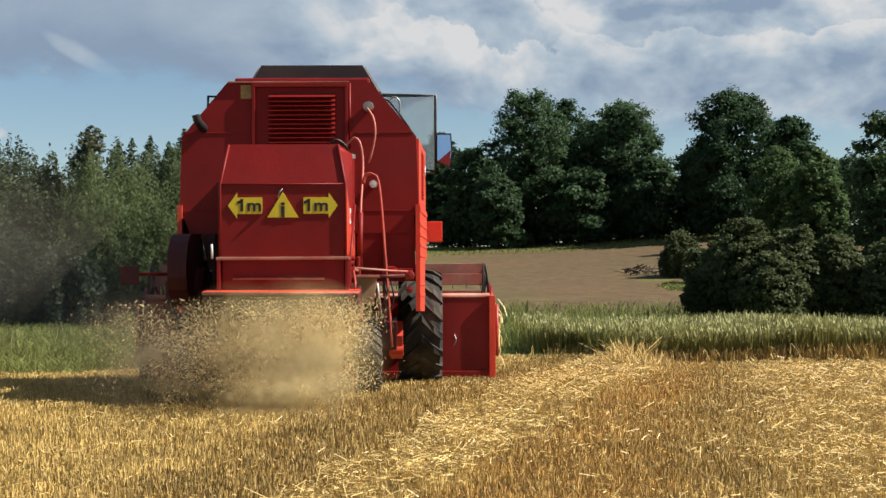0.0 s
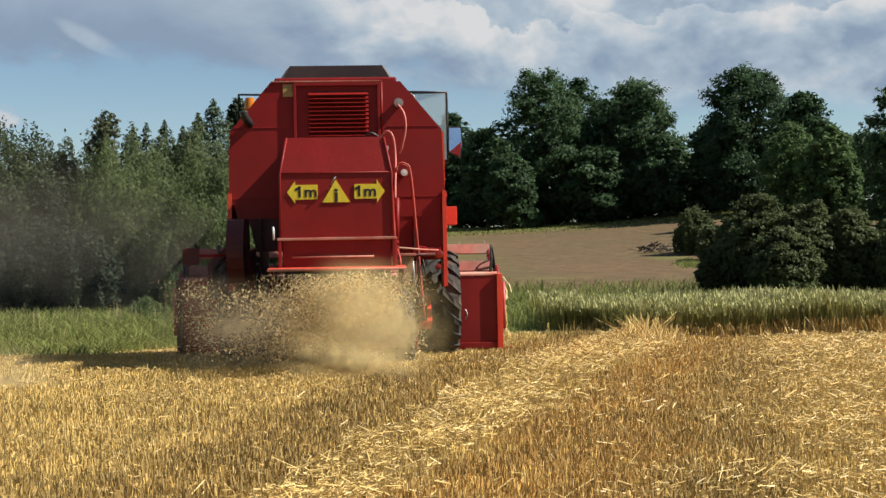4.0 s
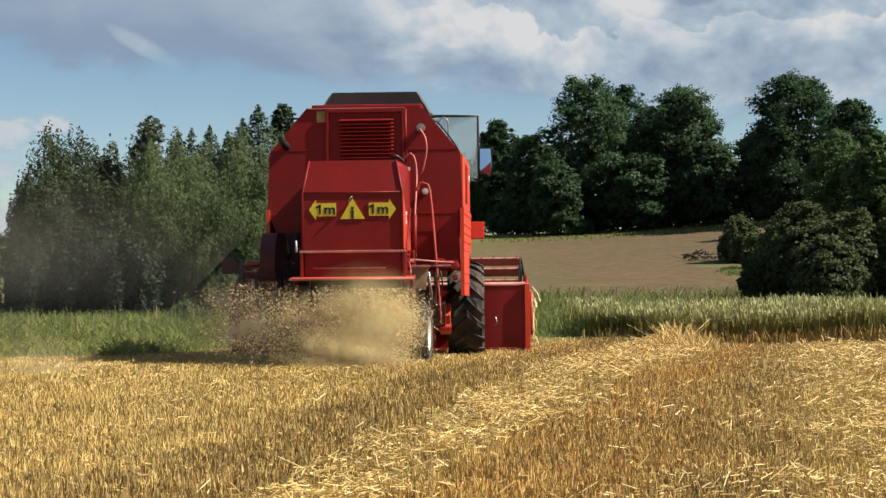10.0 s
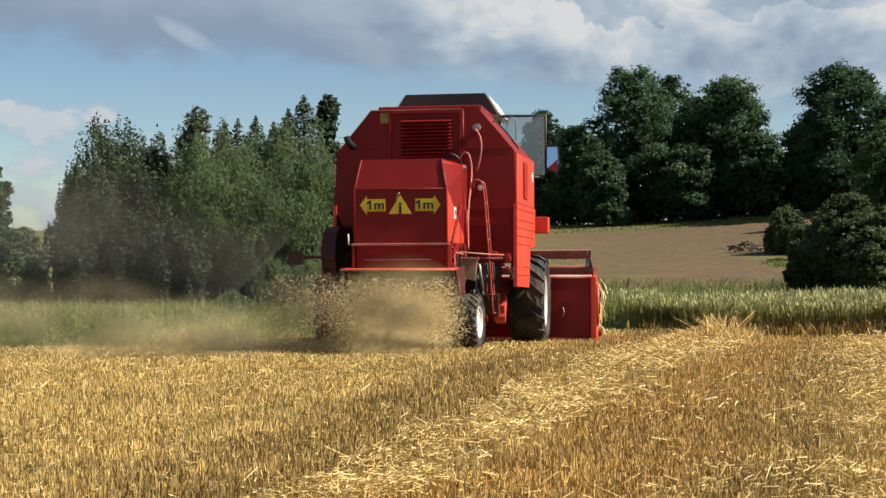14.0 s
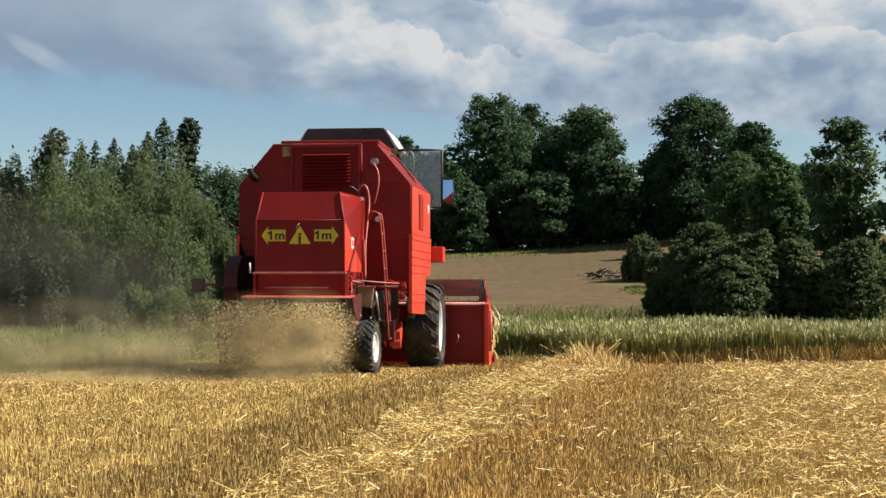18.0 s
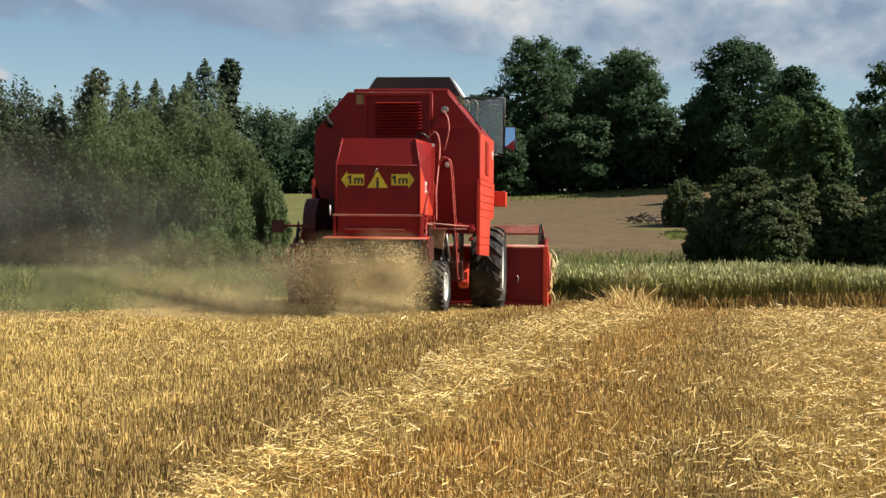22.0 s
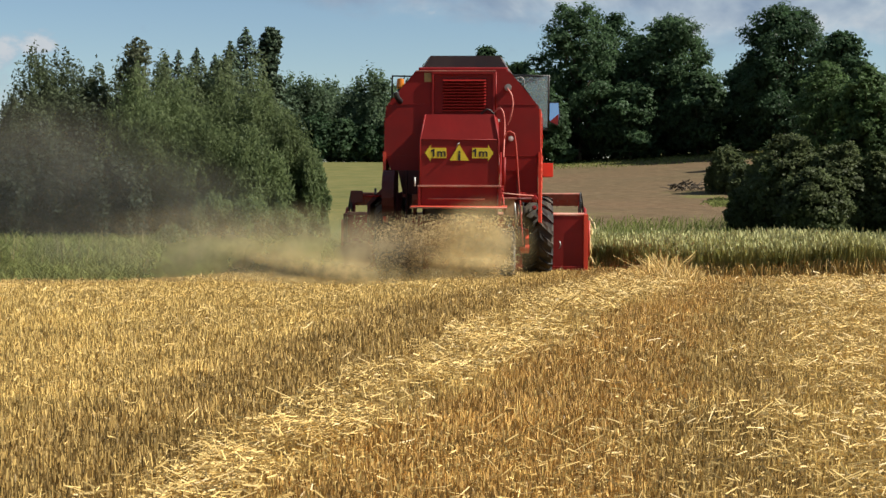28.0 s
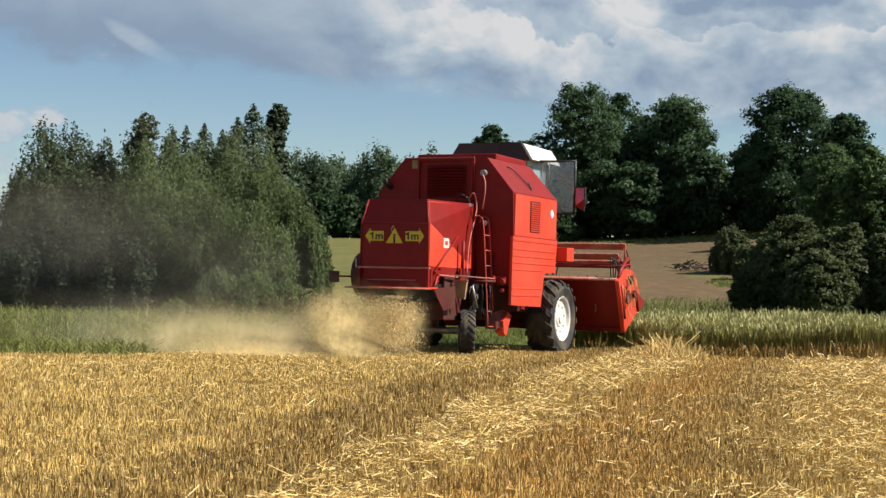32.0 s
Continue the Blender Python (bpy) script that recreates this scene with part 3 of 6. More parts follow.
def make_stubble():
    x, y = field_points(460000)
    # snap to drill rows 12 cm apart
    u = across(x, y)
    row = np.round(u / 0.125) * 0.125 + rng.normal(0, 0.030, len(u))
    x = x + (row - u)
    u = row
    h = np.clip(rng.normal(0.056, 0.018, len(u)), 0.02, 0.12)
    lean = np.abs(rng.normal(0, 0.26, len(u)))
    u = u + rng.normal(0, 0.13, len(u)) + 0.10 * np.sin(y * 1.7) + 0.08 * np.sin(y * 4.1 + x)
    chance = rng.random(len(u))
    east_side = np.clip(0.05 + 0.075 * (y - 8), 0, 1.0)
    dark = (u > -1.95) & (u < -0.70)
    swath = (u > -0.70) & (u < east_side)
    brown = (u > east_side) & (u < 1.66)
    lane = (u > 1.66) & (u < 2.5)
    straw = u + rng.normal(0, 0.2, len(u)) > 2.5
    # the dull band fades out to the west
    pressed = (u < -1.95) & (chance < 0.85 * np.exp((u + 1.95) / np.clip(3.0 - y * 0.09, 1.0, 3.0)))
    h = np.where(dark, h * 1.15, np.where(lane, h * 0.9, np.where(straw, h * 0.85, h)))
    wide = rng.uniform(0.0042, 0.0078, len(u)) * (1 + y / 50)
    keep = rng.random(len(u)) < np.where(swath, 0.35, np.where(dark, 0.85, np.where(straw, 0.6, 1.0))) * np.clip(0.75 + (y - 6) / 20, 0, 1)
    odd = rng.random(len(u)) < 0.3
    rust = brown & (rng.random(len(u)) < 0.85)
    # the dark band's self-shade comes from the duller stalk colours
    dull = (dark & ~odd) | (lane & odd)
    grey = (dark & odd) | (lane & ~odd) | pressed
    for name, sel, mat, label in (("stubble", keep & ~(rust | grey | dull), STALK, "rows of cut golden straw stubble in the field"),
                                  ("weathered_stubble", keep & rust, STALK_BROWN, "browner upright stubble rows between straw swaths"),
                                  ("dull_stubble", keep & dull, STALK_DULL, "upright stubble along the straw swath, dulled for its self-shade"),
                                  ("trodden_stubble", keep & grey, STALK_GREY, "short greyish stubble pressed by wheels")):
        ob = quads_object(name, stub_quads(x[sel], y[sel], h[sel], lean[sel], wide[sel]), mat)
        tagged(ob, label, "stubble", kind="stuff")


def make_loose_straw():
    x, y = field_points(170000)
    # more in the thick swath that the last round left, and over the east of the field
    ys = 5.5 + 24 * rng.random(24000) ** 1.2
    ve = np.clip(0.05 + 0.075 * (ys - 8), 0, 1.0)
    us = -0.68 + (ve + 0.68) * rng.beta(1.3, 1.5, len(ys)) + rng.normal(0, 0.09, len(ys)) + 0.07 * np.sin(ys * 1.7)
    ye = 5.5 + 23 * rng.random(34000) ** 1.25
    xe = 2.75 + rng.normal(0, 0.30, len(ye)) + 4.6 * rng.random(len(ye)) + SLANT * (ye - 10)
    fit = (ye < crop_edge(xe) - 0.3) & (xe < 0.5 + 0.42 * ye)
    x, y = np.concatenate([x, xe[fit], us + SLANT * (ys - 10)]), np.concatenate([y, ye[fit], ys])
    u = across(x, y)
    patch = np.array([noise.noise(Vector((a * 0.9, b * 0.35, 3))) for a, b in zip(x, y)])
    heap = np.array([noise.noise(Vector((a * 2.6, b * 1.7, 8))) for a, b in zip(x, y)])
    thick = (u > -0.74) & (u < np.clip(0.08 + 0.075 * (y - 8), 0, 1.0))
    east = u + rng.normal(0, 0.22, len(u)) > 2.45
    dense = np.where(thick | east, 1.0, np.where((u > 0) & (u < 1.7), 0.34, np.where(u < -1.95, 0.10 + 0.45 * np.clip((y - 9) / 9, 0, 1) * np.clip((-u - 1.95) / 1.5, 0.2, 1), 0.14)))
    keep = rng.random(len(x)) < dense * np.where(thick, np.clip(0.54 + 0.8 * patch + 1.2 * heap, 0.12, 1.2), np.where(east, np.clip(0.72 + 1.2 * patch + 0.9 * heap, 0.12, 1.2), np.clip(0.6 + 1.6 * patch, 0.05, 1.3)))
    x, y, u, heap, thick, east = (q[keep] for q in (x, y, u, heap, thick, east))
    n = len(x)
    ln = rng.gamma(2.2, 0.024, n).clip(0.02, 0.22)
    a = rng.random(n) * np.pi * 2
    tilt = rng.normal(0.05, 0.26, n)
    d = np.stack([np.cos(a) * np.cos(tilt), np.sin(a) * np.cos(tilt), np.sin(tilt)], 1) * (ln / 2)[:, None]
    w = rng.uniform(0.0016, 0.0036, n)[:, None] * (1 + y / 26)[:, None]
    # piled up unevenly where it lies thick
    pile = np.where(thick, np.clip(0.055 + 0.16 * heap, 0, 0.13), np.where(east, np.clip(0.03 + 0.10 * heap, 0, 0.08), 0))
    c = np.stack([x, y, ground_z(x, y) + 0.012 + rng.uniform(0.0, 0.05, n) + pile * rng.random(n) ** 0.5 + np.abs(d[:, 2])], 1)
    s = np.cross(d, rng.normal(0, 1, (n, 3)))
    s = s / np.linalg.norm(s, axis=1)[:, None] * w
    rows = np.stack([c - d - s, c - d + s, c + d + s * 0.8, c + d - s * 0.8], 1)
    tagged(quads_object("loose_straw", rows, STRAW), "scattered pale straw lying over the stubble", "straw", kind="stuff")


def make_straw_clump():
    n = 420
    x = rng.normal(3.75, 0.42, n)
    y = rng.normal(24.6, 0.4, n)
    h = rng.uniform(0.05, 0.44, n) * np.exp(-((x - 3.75) / 0.6) ** 2)
    rib = stalk_ribbons(x, y, h + 0.1, np.abs(rng.normal(0.5, 0.35, n)), rng.uniform(0.012, 0.02, n))
    tagged(strips_object("straw_clump", rib, STRAW), "tuft of long uncut straw left standing in stubble", "straw", kind="stuff")


def blades(x, y, height, lean, width, mat, name):
    return strips_object(name, stalk_ribbons(x, y, height, lean, width), mat)


def make_grass():
    n = 60000
    y = 23.3 + 24 * rng.random(n) ** 1.5
    x = -26 + 30 * rng.random(n)
    keep = (y > field_edge(x)) & (x > -0.42 * y - 3) & (x < 2.6 + (y - 34).clip(0) * 0.6)
    x, y = x[keep], y[keep]
    rise = np.clip((y - field_edge(x)) / 3.5, 0, 1)
    lump = np.array([0.75 + 0.5 * noise.noise(Vector((a * 0.35, b * 0.35, 1))) for a, b in zip(x, y)])
    h = (0.14 + 0.36 * rise) * lump * rng.uniform(0.6, 1.25, len(x))
    tagged(blades(x, y, h, np.abs(rng.normal(0.85, 0.4, len(x))), rng.uniform(0.012, 0.028, len(x)), GRASS, "meadow_grass"),
           "tall green verge grass along the field's edge", "grass", kind="stuff")
    n = 700
    y = 26 + 14 * rng.random(n)
    x = -20 + 13 * rng.random(n)
    keep = y > field_edge(x) + 1.5
    x, y = x[keep], y[keep]
    tagged(blades(x, y, rng.uniform(0.4, 0.75, len(x)), np.abs(rng.normal(0.15, 0.12, len(x))), rng.uniform(0.008, 0.02, len(x)), GRASS_DRY, "seed_heads"),
           "dry seed heads standing out of verge grass", "grass", kind="stuff")
    # rough green between the crop and the hill
    n = 12000
    y = 33 + 32 * rng.random(n)
    x = 2 + 30 * rng.random(n)
    keep = x < 0.42 * y + 4
    x, y = x[keep], y[keep]
    tagged(blades(x, y, rng.uniform(0.2, 0.5, len(x)), np.abs(rng.normal(0.3, 0.25, len(x))), rng.uniform(0.02, 0.05, len(x)), GRASS, "rough_grass"),
           "rough green grass below the hillside", "grass", kind="stuff")


def make_hill_grass():
    """Yellow-green tufts along the crest, and a fresh patch below the lone bush."""
    n = 5000
    b, d = np.radians(rng.uniform(0.5, 12.5, n)), 132 + 18 * rng.random(n) ** 0.6
    b2, d2 = np.radians(rng.normal(10.5, 0.25, n // 3)), rng.normal(84, 1.6, n // 3)
    b, d = np.concatenate([b, b2]), np.concatenate([d, d2])
    x, y = d * np.sin(b), d * np.cos(b)
    m = len(x)
    tagged(blades(x, y, rng.uniform(0.05, 0.16, m), np.abs(rng.normal(0.5, 0.4, m)), rng.uniform(0.05, 0.14, m), GRASS, "hill_grass"),
           "sparse yellow-green tufts on the brown hillside", "grass", kind="stuff")


def make_crop():
    n = 38000
    x = 2.7 + 13 * rng.random(n)
    edge = crop_edge(x)
    y = edge + 0.1 + 6.0 * rng.random(n) ** 1.7
    h = 0.66 + 0.05 * np.sin(x * 1.1) + 0.03 * np.sin(x * 2.7) + rng.normal(0, 0.07, n)
    h = h * np.clip(0.75 + (y - edge) * 0.5, 0, 1)
    rib = stalk_ribbons(x, y, h, np.abs(rng.normal(0.06, 0.09, n)), rng.uniform(0.010, 0.020, n))
    tagged(strips_object("standing_crop", rib, CROP), "standing strip of green unripe cereal", "crop", kind="stuff")
    tips = rib[:, 2].mean(1)
    k = rng.random(n) < 0.6
    t = tips[k]
    m = len(t)
    a = rng.random(m) * 6.28
    d = np.stack([np.cos(a) * 0.03, np.sin(a) * 0.03, rng.uniform(0.05, 0.1, m)], 1)
    s = np.stack([np.sin(a), -np.cos(a), np.zeros(m)], 1) * 0.013
    tagged(strips_object("crop_ears", np.stack([np.stack([p - s * w, p + s * w], 1) for p, w in ((t - d * 0.3, 0.5), (t + d * 0.4, 1.0), (t + d, 0.3))], 1), CROP_EAR),
           "pale ears on top of the standing cereal", "crop", kind="stuff")
    # yellowed feet of the crop along the cut
    n = 9000
    x = 2.6 + 13 * rng.random(n) ** 0.6
    y = crop_edge(x) + rng.uniform(-0.12, 0.35, n)
    tagged(blades(x, y, rng.uniform(0.08, 0.34, n) * (0.8 + 0.5 * np.clip((x - 4) / 5, 0, 1)), np.abs(rng.normal(0.25, 0.25, n)), rng.uniform(0.009, 0.018, n), STALK_GREY, "crop_feet"),
           "yellowed stems at the cut face of the crop", "crop", kind="stuff")


make_stubble()
make_loose_straw()
make_straw_clump()
make_grass()
make_hill_grass()
make_crop()


# ---- trees and bushes ----
def leaf_quads(centers, normals, size, slim=0.62, upward=0.0, loose=0.38):
    n = len(centers)
    nn = normals + rng.normal(0, loose, (n, 3))
    nn /= np.linalg.norm(nn, axis=1)[:, None] + 1e-6
    a = np.cross(nn, rng.normal(0, 1, (n, 3)))
    a /= np.linalg.norm(a, axis=1)[:, None] + 1e-6
    if upward:
        a = a * (1 - upward) + np.array((0, 0, upward)) + nn * 0.1
        a /= np.linalg.norm(a, axis=1)[:, None]
    b = np.cross(nn, a)
    b /= np.linalg.norm(b, axis=1)[:, None] + 1e-6
    s = (size * rng.uniform(0.55, 1.3, n))[:, None]
    a, b = a * s, b * s * slim
    return np.stack([centers - a, centers + b * 0.9 - a * 0.1, centers + a, centers - b * 0.9 + a * 0.1], 1)


def crown_masses(height, spread, low, style, n, r):
    """The large rounded masses that make up a crown: centre and half sizes."""
    low *= height
    mid = (low + height) / 2
    if style == "column":  # full masses one above another, with a blunt top
        out = []
        for k in range(n):
            q = (k + 0.5) / n
            w = spread * r.uniform(0.50, 0.72) * (1.15 - 0.3 * q)
            a, d = r.uniform(0, 6.28), spread * r.uniform(0.1, 0.4) * (1.1 - 0.6 * q)
            z = low + (height - low) * (0.15 + 0.85 * q)
            out.append((Vector((d * math.cos(a), d * math.sin(a), min(z, height - w * 1.1))), (w, w, w * 1.25)))
        return out
    if style == "plume":  # many upright spindles side by side, lower towards the rim
        out = []
        for k in range(n * 2):
            a, q = k * 2.399 + r.uniform(-0.5, 0.5), math.sqrt((k + 0.5) / (n * 2))
            w = spread * r.uniform(0.15, 0.27) * math.sqrt(15 / n)
            d = spread * q * 0.9 - w * 0.3
            top = low + (height - low) * (1 - 0.42 * q ** 2.2) * r.uniform(0.86, 1.0)
            out.append((Vector((d * math.cos(a), d * math.sin(a), top * 0.52)), (w, w, top * 0.48)))
        return out
    core = 0.74 if style == "round" else 0.82
    out = [(Vector((0, 0, mid * (1.0 if style == "round" else 0.86))), (spread * core, spread * core, (height - low) * 0.47))]
    for k in range(n):
        q = (k + 0.5) / n
        a = k * 2.399 + r.uniform(-0.4, 0.4)
        z = low + (height - low) * (0.10 + 0.76 * q)
        t = (z - low) / (height - low)
        lim = math.sqrt(max(0.05, 1 - (2 * t - 0.85) ** 2 / 1.45)) if style == "round" else 1 - 0.5 * t * t
        w = spread * r.uniform(0.20, 0.44) * (1 - 0.25 * t)
        d = max(0.0, spread * lim * r.uniform(0.82, 1.10) - w)
        out.append((Vector((d * math.cos(a), d * math.sin(a), z)), (w, w, w * r.uniform(0.6, 0.95))))
    # the top ends in a few uneven heads
    for k in range(4):
        a = r.uniform(0, 6.28)
        w = spread * r.uniform(0.16, 0.32)
        d = spread * r.uniform(0.05, 0.3)
        out.append((Vector((d * math.cos(a), d * math.sin(a), height - w * r.uniform(0.9, 1.5))), (w, w, w)))
    return out


def broadleaf(name, x, y, height, spread, mat, leaves, leaf, style="round", low=0.0, lobes=14, seed=1, label="", category="tree", slim=0.62, upward=0.0, ragged=0.05):
    r = random.Random(seed)
    z0 = float(ground_z(x, y))
    root = new(name)
    root.matrix_basis = pose(x, y, z0 - 0.05)
    tagged(root, label, category)
    mass = crown_masses(height, spread, low, style, lobes, r)
    bm = bmesh.new()
    top = height * 0.7
    wob = [Vector((r.uniform(-0.15, 0.15) * spread * k / 5, r.uniform(-0.15, 0.15) * spread * k / 5, top * k / 5)) for k in range(6)]
    girth = max(0.03, height * 0.02)
    limbs = [(a, b, 1 - 0.15 * k, 1 - 0.15 * (k + 1)) for k, (a, b) in enumerate(zip(wob, wob[1:]))]
    for c, _ in mass[1:]:
        start = wob[min(4, max(1, int(c.z / top * 3)))]
        mid = (start + c) / 2 + Vector((0, 0, -0.05 * height * r.random()))
        limbs += [(start, mid, 0.42, 0.26), (mid, c, 0.26, 0.1)]
    for a, b, w0, w1 in limbs:
        if (b - a).length > 0.02:
            bmesh.ops.create_cone(bm, segments=7, radius1=girth * w0, radius2=girth * w1, depth=(b - a).length,
                                  matrix=Matrix.Translation((a + b) / 2) @ (b - a).to_track_quat("Z", "Y").to_matrix().to_4x4())
    part("trunk", bm, BARK, root)
    C, S = np.array([c for c, _ in mass]), np.array([q for _, q in mass])
    weight = (S[:, 0] * S[:, 2])
    # sprays of leaves on the outside of the masses, some reaching past them
    upright = style == "plume"
    n = 1500 if upright else 1300
    k = rng.choice(len(C), n, p=weight / weight.sum())
    d = rng.normal(0, 1, (n, 3))
    d[:, 2] += 0.15
    d /= np.linalg.norm(d, axis=1)[:, None]
    tc = C[k] + d * S[k] * (rng.uniform(0.70, 1.04, n) + ragged * rng.random(n) ** 4)[:, None]
    deep = np.min(np.linalg.norm((tc[:, None] - C[None]) / S[None], axis=2), axis=1)
    keep = (deep > 0.62) & (tc[:, 2] > 0.02 * height)
    tc, d, deep = tc[keep], d[keep], deep[keep]
    tr = spread * rng.uniform(0.045, 0.125, len(tc)) * np.where(deep > 1.06, 0.6, 1.0)
    p = tr ** 2
    k = rng.choice(len(tc), leaves, p=p / p.sum())
    e = np.clip(rng.normal(0, 0.5, (leaves, 3)), -1.2, 1.2)
    pos = tc[k] + e * tr[k][:, None] * ([0.8, 0.8, 2.2] if upright else [1.1, 1.1, 0.62])
    nor = d[k] * 0.55 + e * 0.3 + ([0, 0, 0.15] if upright else [0, 0, 0.5])
    # leaves inside, which keep the light from passing through
    m = leaves // 14
    k = rng.choice(len(C), m, p=weight / weight.sum())
    inner = C[k] + np.clip(rng.normal(0, 0.30, (m, 3)), -0.48, 0.48) * S[k]
    pos, nor = np.concatenate([pos, inner]), np.concatenate([nor, rng.normal(0, 1, (m, 3))])
    size = np.concatenate([np.full(leaves, leaf), np.full(m, leaf * 2.6)])
    ok = pos[:, 2] > 0.04
    quads_object("crown", leaf_quads(pos[ok], nor[ok], size[ok], slim, upward, 0.5), mat, parent=root)
    return root


def conifer(name, x, y, height, spread, mat, leaves, leaf, seed=1, label=""):
    r = random.Random(seed)
    root = new(name)
    root.matrix_basis = pose(x, y, float(ground_z(x, y)) - 0.05)
    tagged(root, label, "tree")
    bm = bmesh.new()
    bmesh.ops.create_cone(bm, segments=9, radius1=height * 0.018, radius2=0.02, depth=height, matrix=Matrix.Translation((0, 0, height / 2)))
    # drooping whorls of branches, longer downwards, with uneven ends
    m = leaves // 2
    down = height * 0.75 * rng.random(m) ** 0.62
    a = rng.random(m) * 6.283
    whorl = down / (0.055 * height)
    lane = np.sin(a * 5 + np.floor(whorl) * 2.1 + seed)
    reach = np.minimum(spread, (0.85 if spread > 3.4 else 0.62) * down + 0.04) * (0.80 + 0.20 * lane + 0.18 * np.cos(whorl * 6.283))
    rad = reach * rng.random(m) ** 0.45
    cs = [np.stack([rad * np.cos(a), rad * np.sin(a), height - down - 0.25 * rad + rng.normal(0, 0.05, m)], 1)]
    ns = [np.stack([np.cos(a) * 0.6, np.sin(a) * 0.6, np.full(m, 0.8)], 1)]
    for k in range(40):
        d = height * 0.75 * (k + 1) / 40
        t = r.uniform(0, 6.28)
        e = Vector((math.cos(t), math.sin(t), -0.22)) * min(spread, 0.5 * d)
        bmesh.ops.create_cone(bm, segments=4, radius1=height * 0.004, radius2=0.006, depth=e.length,
                              matrix=Matrix.Translation(Vector((0, 0, height - d)) + e / 2) @ e.to_track_quat("Z", "Y").to_matrix().to_4x4())
    part("trunk", bm, BARK, root)
    p = np.concatenate(cs)
    quads_object("crown", leaf_quads(p, np.concatenate(ns), np.full(len(p), leaf)), mat, parent=root)
    return root


def at(bearing, d):
    """A place d metres away on a bearing (degrees east of north)."""
    a = radians(bearing)
    return d * math.sin(a), d * math.cos(a)


def plant(bearing, d, top, half, mat, leaves, leaf, name="oak_tree", style="round", low=0.0, lobes=14, label="", category="tree", slim=0.62, upward=0.0, ragged=0.05):
    """A tree whose top shows at an elevation and whose crown spans +-half degrees."""
    x, y = at(bearing, d)
    h = 1.55 + d * math.tan(radians(top)) - float(ground_z(x, y))
    return broadleaf(name, x, y, h, d * math.tan(radians(half)), mat, leaves, leaf, style, low, lobes, seed=int(bearing * 97 + d * 13) & 0xffff, label=label, category=category, slim=slim, upward=upward, ragged=ragged)


def make_trees():
    oak = "broad dark green oak standing on the hill's crest"
    # oaks on the crest
    plant(4.9, 150, 6.55, 2.25, OAK, 25000, 0.175, label=oak, lobes=24)
    plant(6.4, 158, 6.2, 1.8, OAK_DARK, 12000, 0.21, label=oak, lobes=13)
    plant(8.35, 150, 6.15, 2.2, OAK, 25000, 0.175, label=oak, lobes=24)
    plant(9.5, 146, 3.9, 1.5, OAK, 14000, 0.21, label=oak, lobes=11)
    plant(6.9, 146, 3.6, 1.6, OAK, 14000, 0.21, label=oak, lobes=11)
    plant(12.9, 140, 6.45, 2.5, OAK_DARK, 31000, 0.17, label="very dark spreading oak beyond the hillside", lobes=26)
    plant(11.6, 148, 4.4, 1.6, OAK_DARK, 18000, 0.19, label=oak, lobes=11)
    plant(14.9, 120, 5.4, 1.7, OAK_DARK, 12000, 0.18, label=oak, lobes=13)
    plant(16.9, 124, 3.9, 2.0, OAK_DARK, 12000, 0.18, label=oak, lobes=13)
    plant(2.6, 148, 4.4, 1.5, OAK, 14000, 0.21, label="rounded green tree beside the taller oaks", lobes=12)
    plant(3.5, 144, 3.4, 1.3, OAK, 14000, 0.2, label="rounded green tree beside the taller oaks", lobes=10)
    plant(1.3, 160, 5.0, 1.3, OAK_DARK, 14000, 0.2, label="tall ragged tree over the crest", lobes=10)
    for i in range(11):
        plant(1.6 + 1.05 * i, 153, 1.75 + 0.25 * (i % 3), 0.95, OAK_DARK if i % 2 else OAK, 2600, 0.22, label="low hedge growth under the oaks", name="hedge_bush", style="dome", lobes=8, category="bush")
    # wood behind, along the crest to the west
    for i, b in enumerate((-0.3, -1.3, -2.2, -3.1, -4.0, -4.9, -5.8, -6.7)):
        plant(b, 165 + 5 * (i % 3), 4.0 + 0.3 * (i % 2) - 0.12 * (i % 3), 1.5, FARWOOD, 9000, 0.22, style="plume", label="far woodland tree along the hill's crest", lobes=7, name="woodland_tree")
    for i in range(7):
        plant(-0.2 - 1.05 * i, 162, 1.9 + 0.25 * (i % 3), 1.0, OAK_DARK if i % 2 else OAK, 3000, 0.24, label="low hedge growth under the far trees", name="hedge_bush", style="dome", lobes=8, category="bush")
    # trees and shrubs east of the hill
    plant(14.4, 95, 4.35, 1.6, FRESH, 15000, 0.10, label="light green young tree among darker trees", name="young_tree", lobes=13)
    plant(15.9, 92, 4.1, 1.4, FRESH, 15000, 0.14, label="light green young tree among darker trees", name="young_tree", lobes=13)
    plant(18.4, 62, 5.6, 1.8, ASH, 11000, 0.10, label="leafy green ash at the field's side", name="ash_tree", lobes=24, ragged=0.08)
    plant(21.2, 60, 6.0, 2.0, ASH, 11000, 0.10, label="leafy green ash at the field's side", name="ash_tree", lobes=18)
    plant(10.68, 93, 1.28, 0.85, SHRUB, 11000, 0.10, label="round dark bush alone on the brown hillside", name="bush", style="plume", lobes=9, category="bush", ragged=0.1)
    plant(11.4, 86, 0.4, 0.8, SHRUB, 7000, 0.11, label="low dark bush beside the round one", name="bush", style="dome", lobes=8, category="bush")
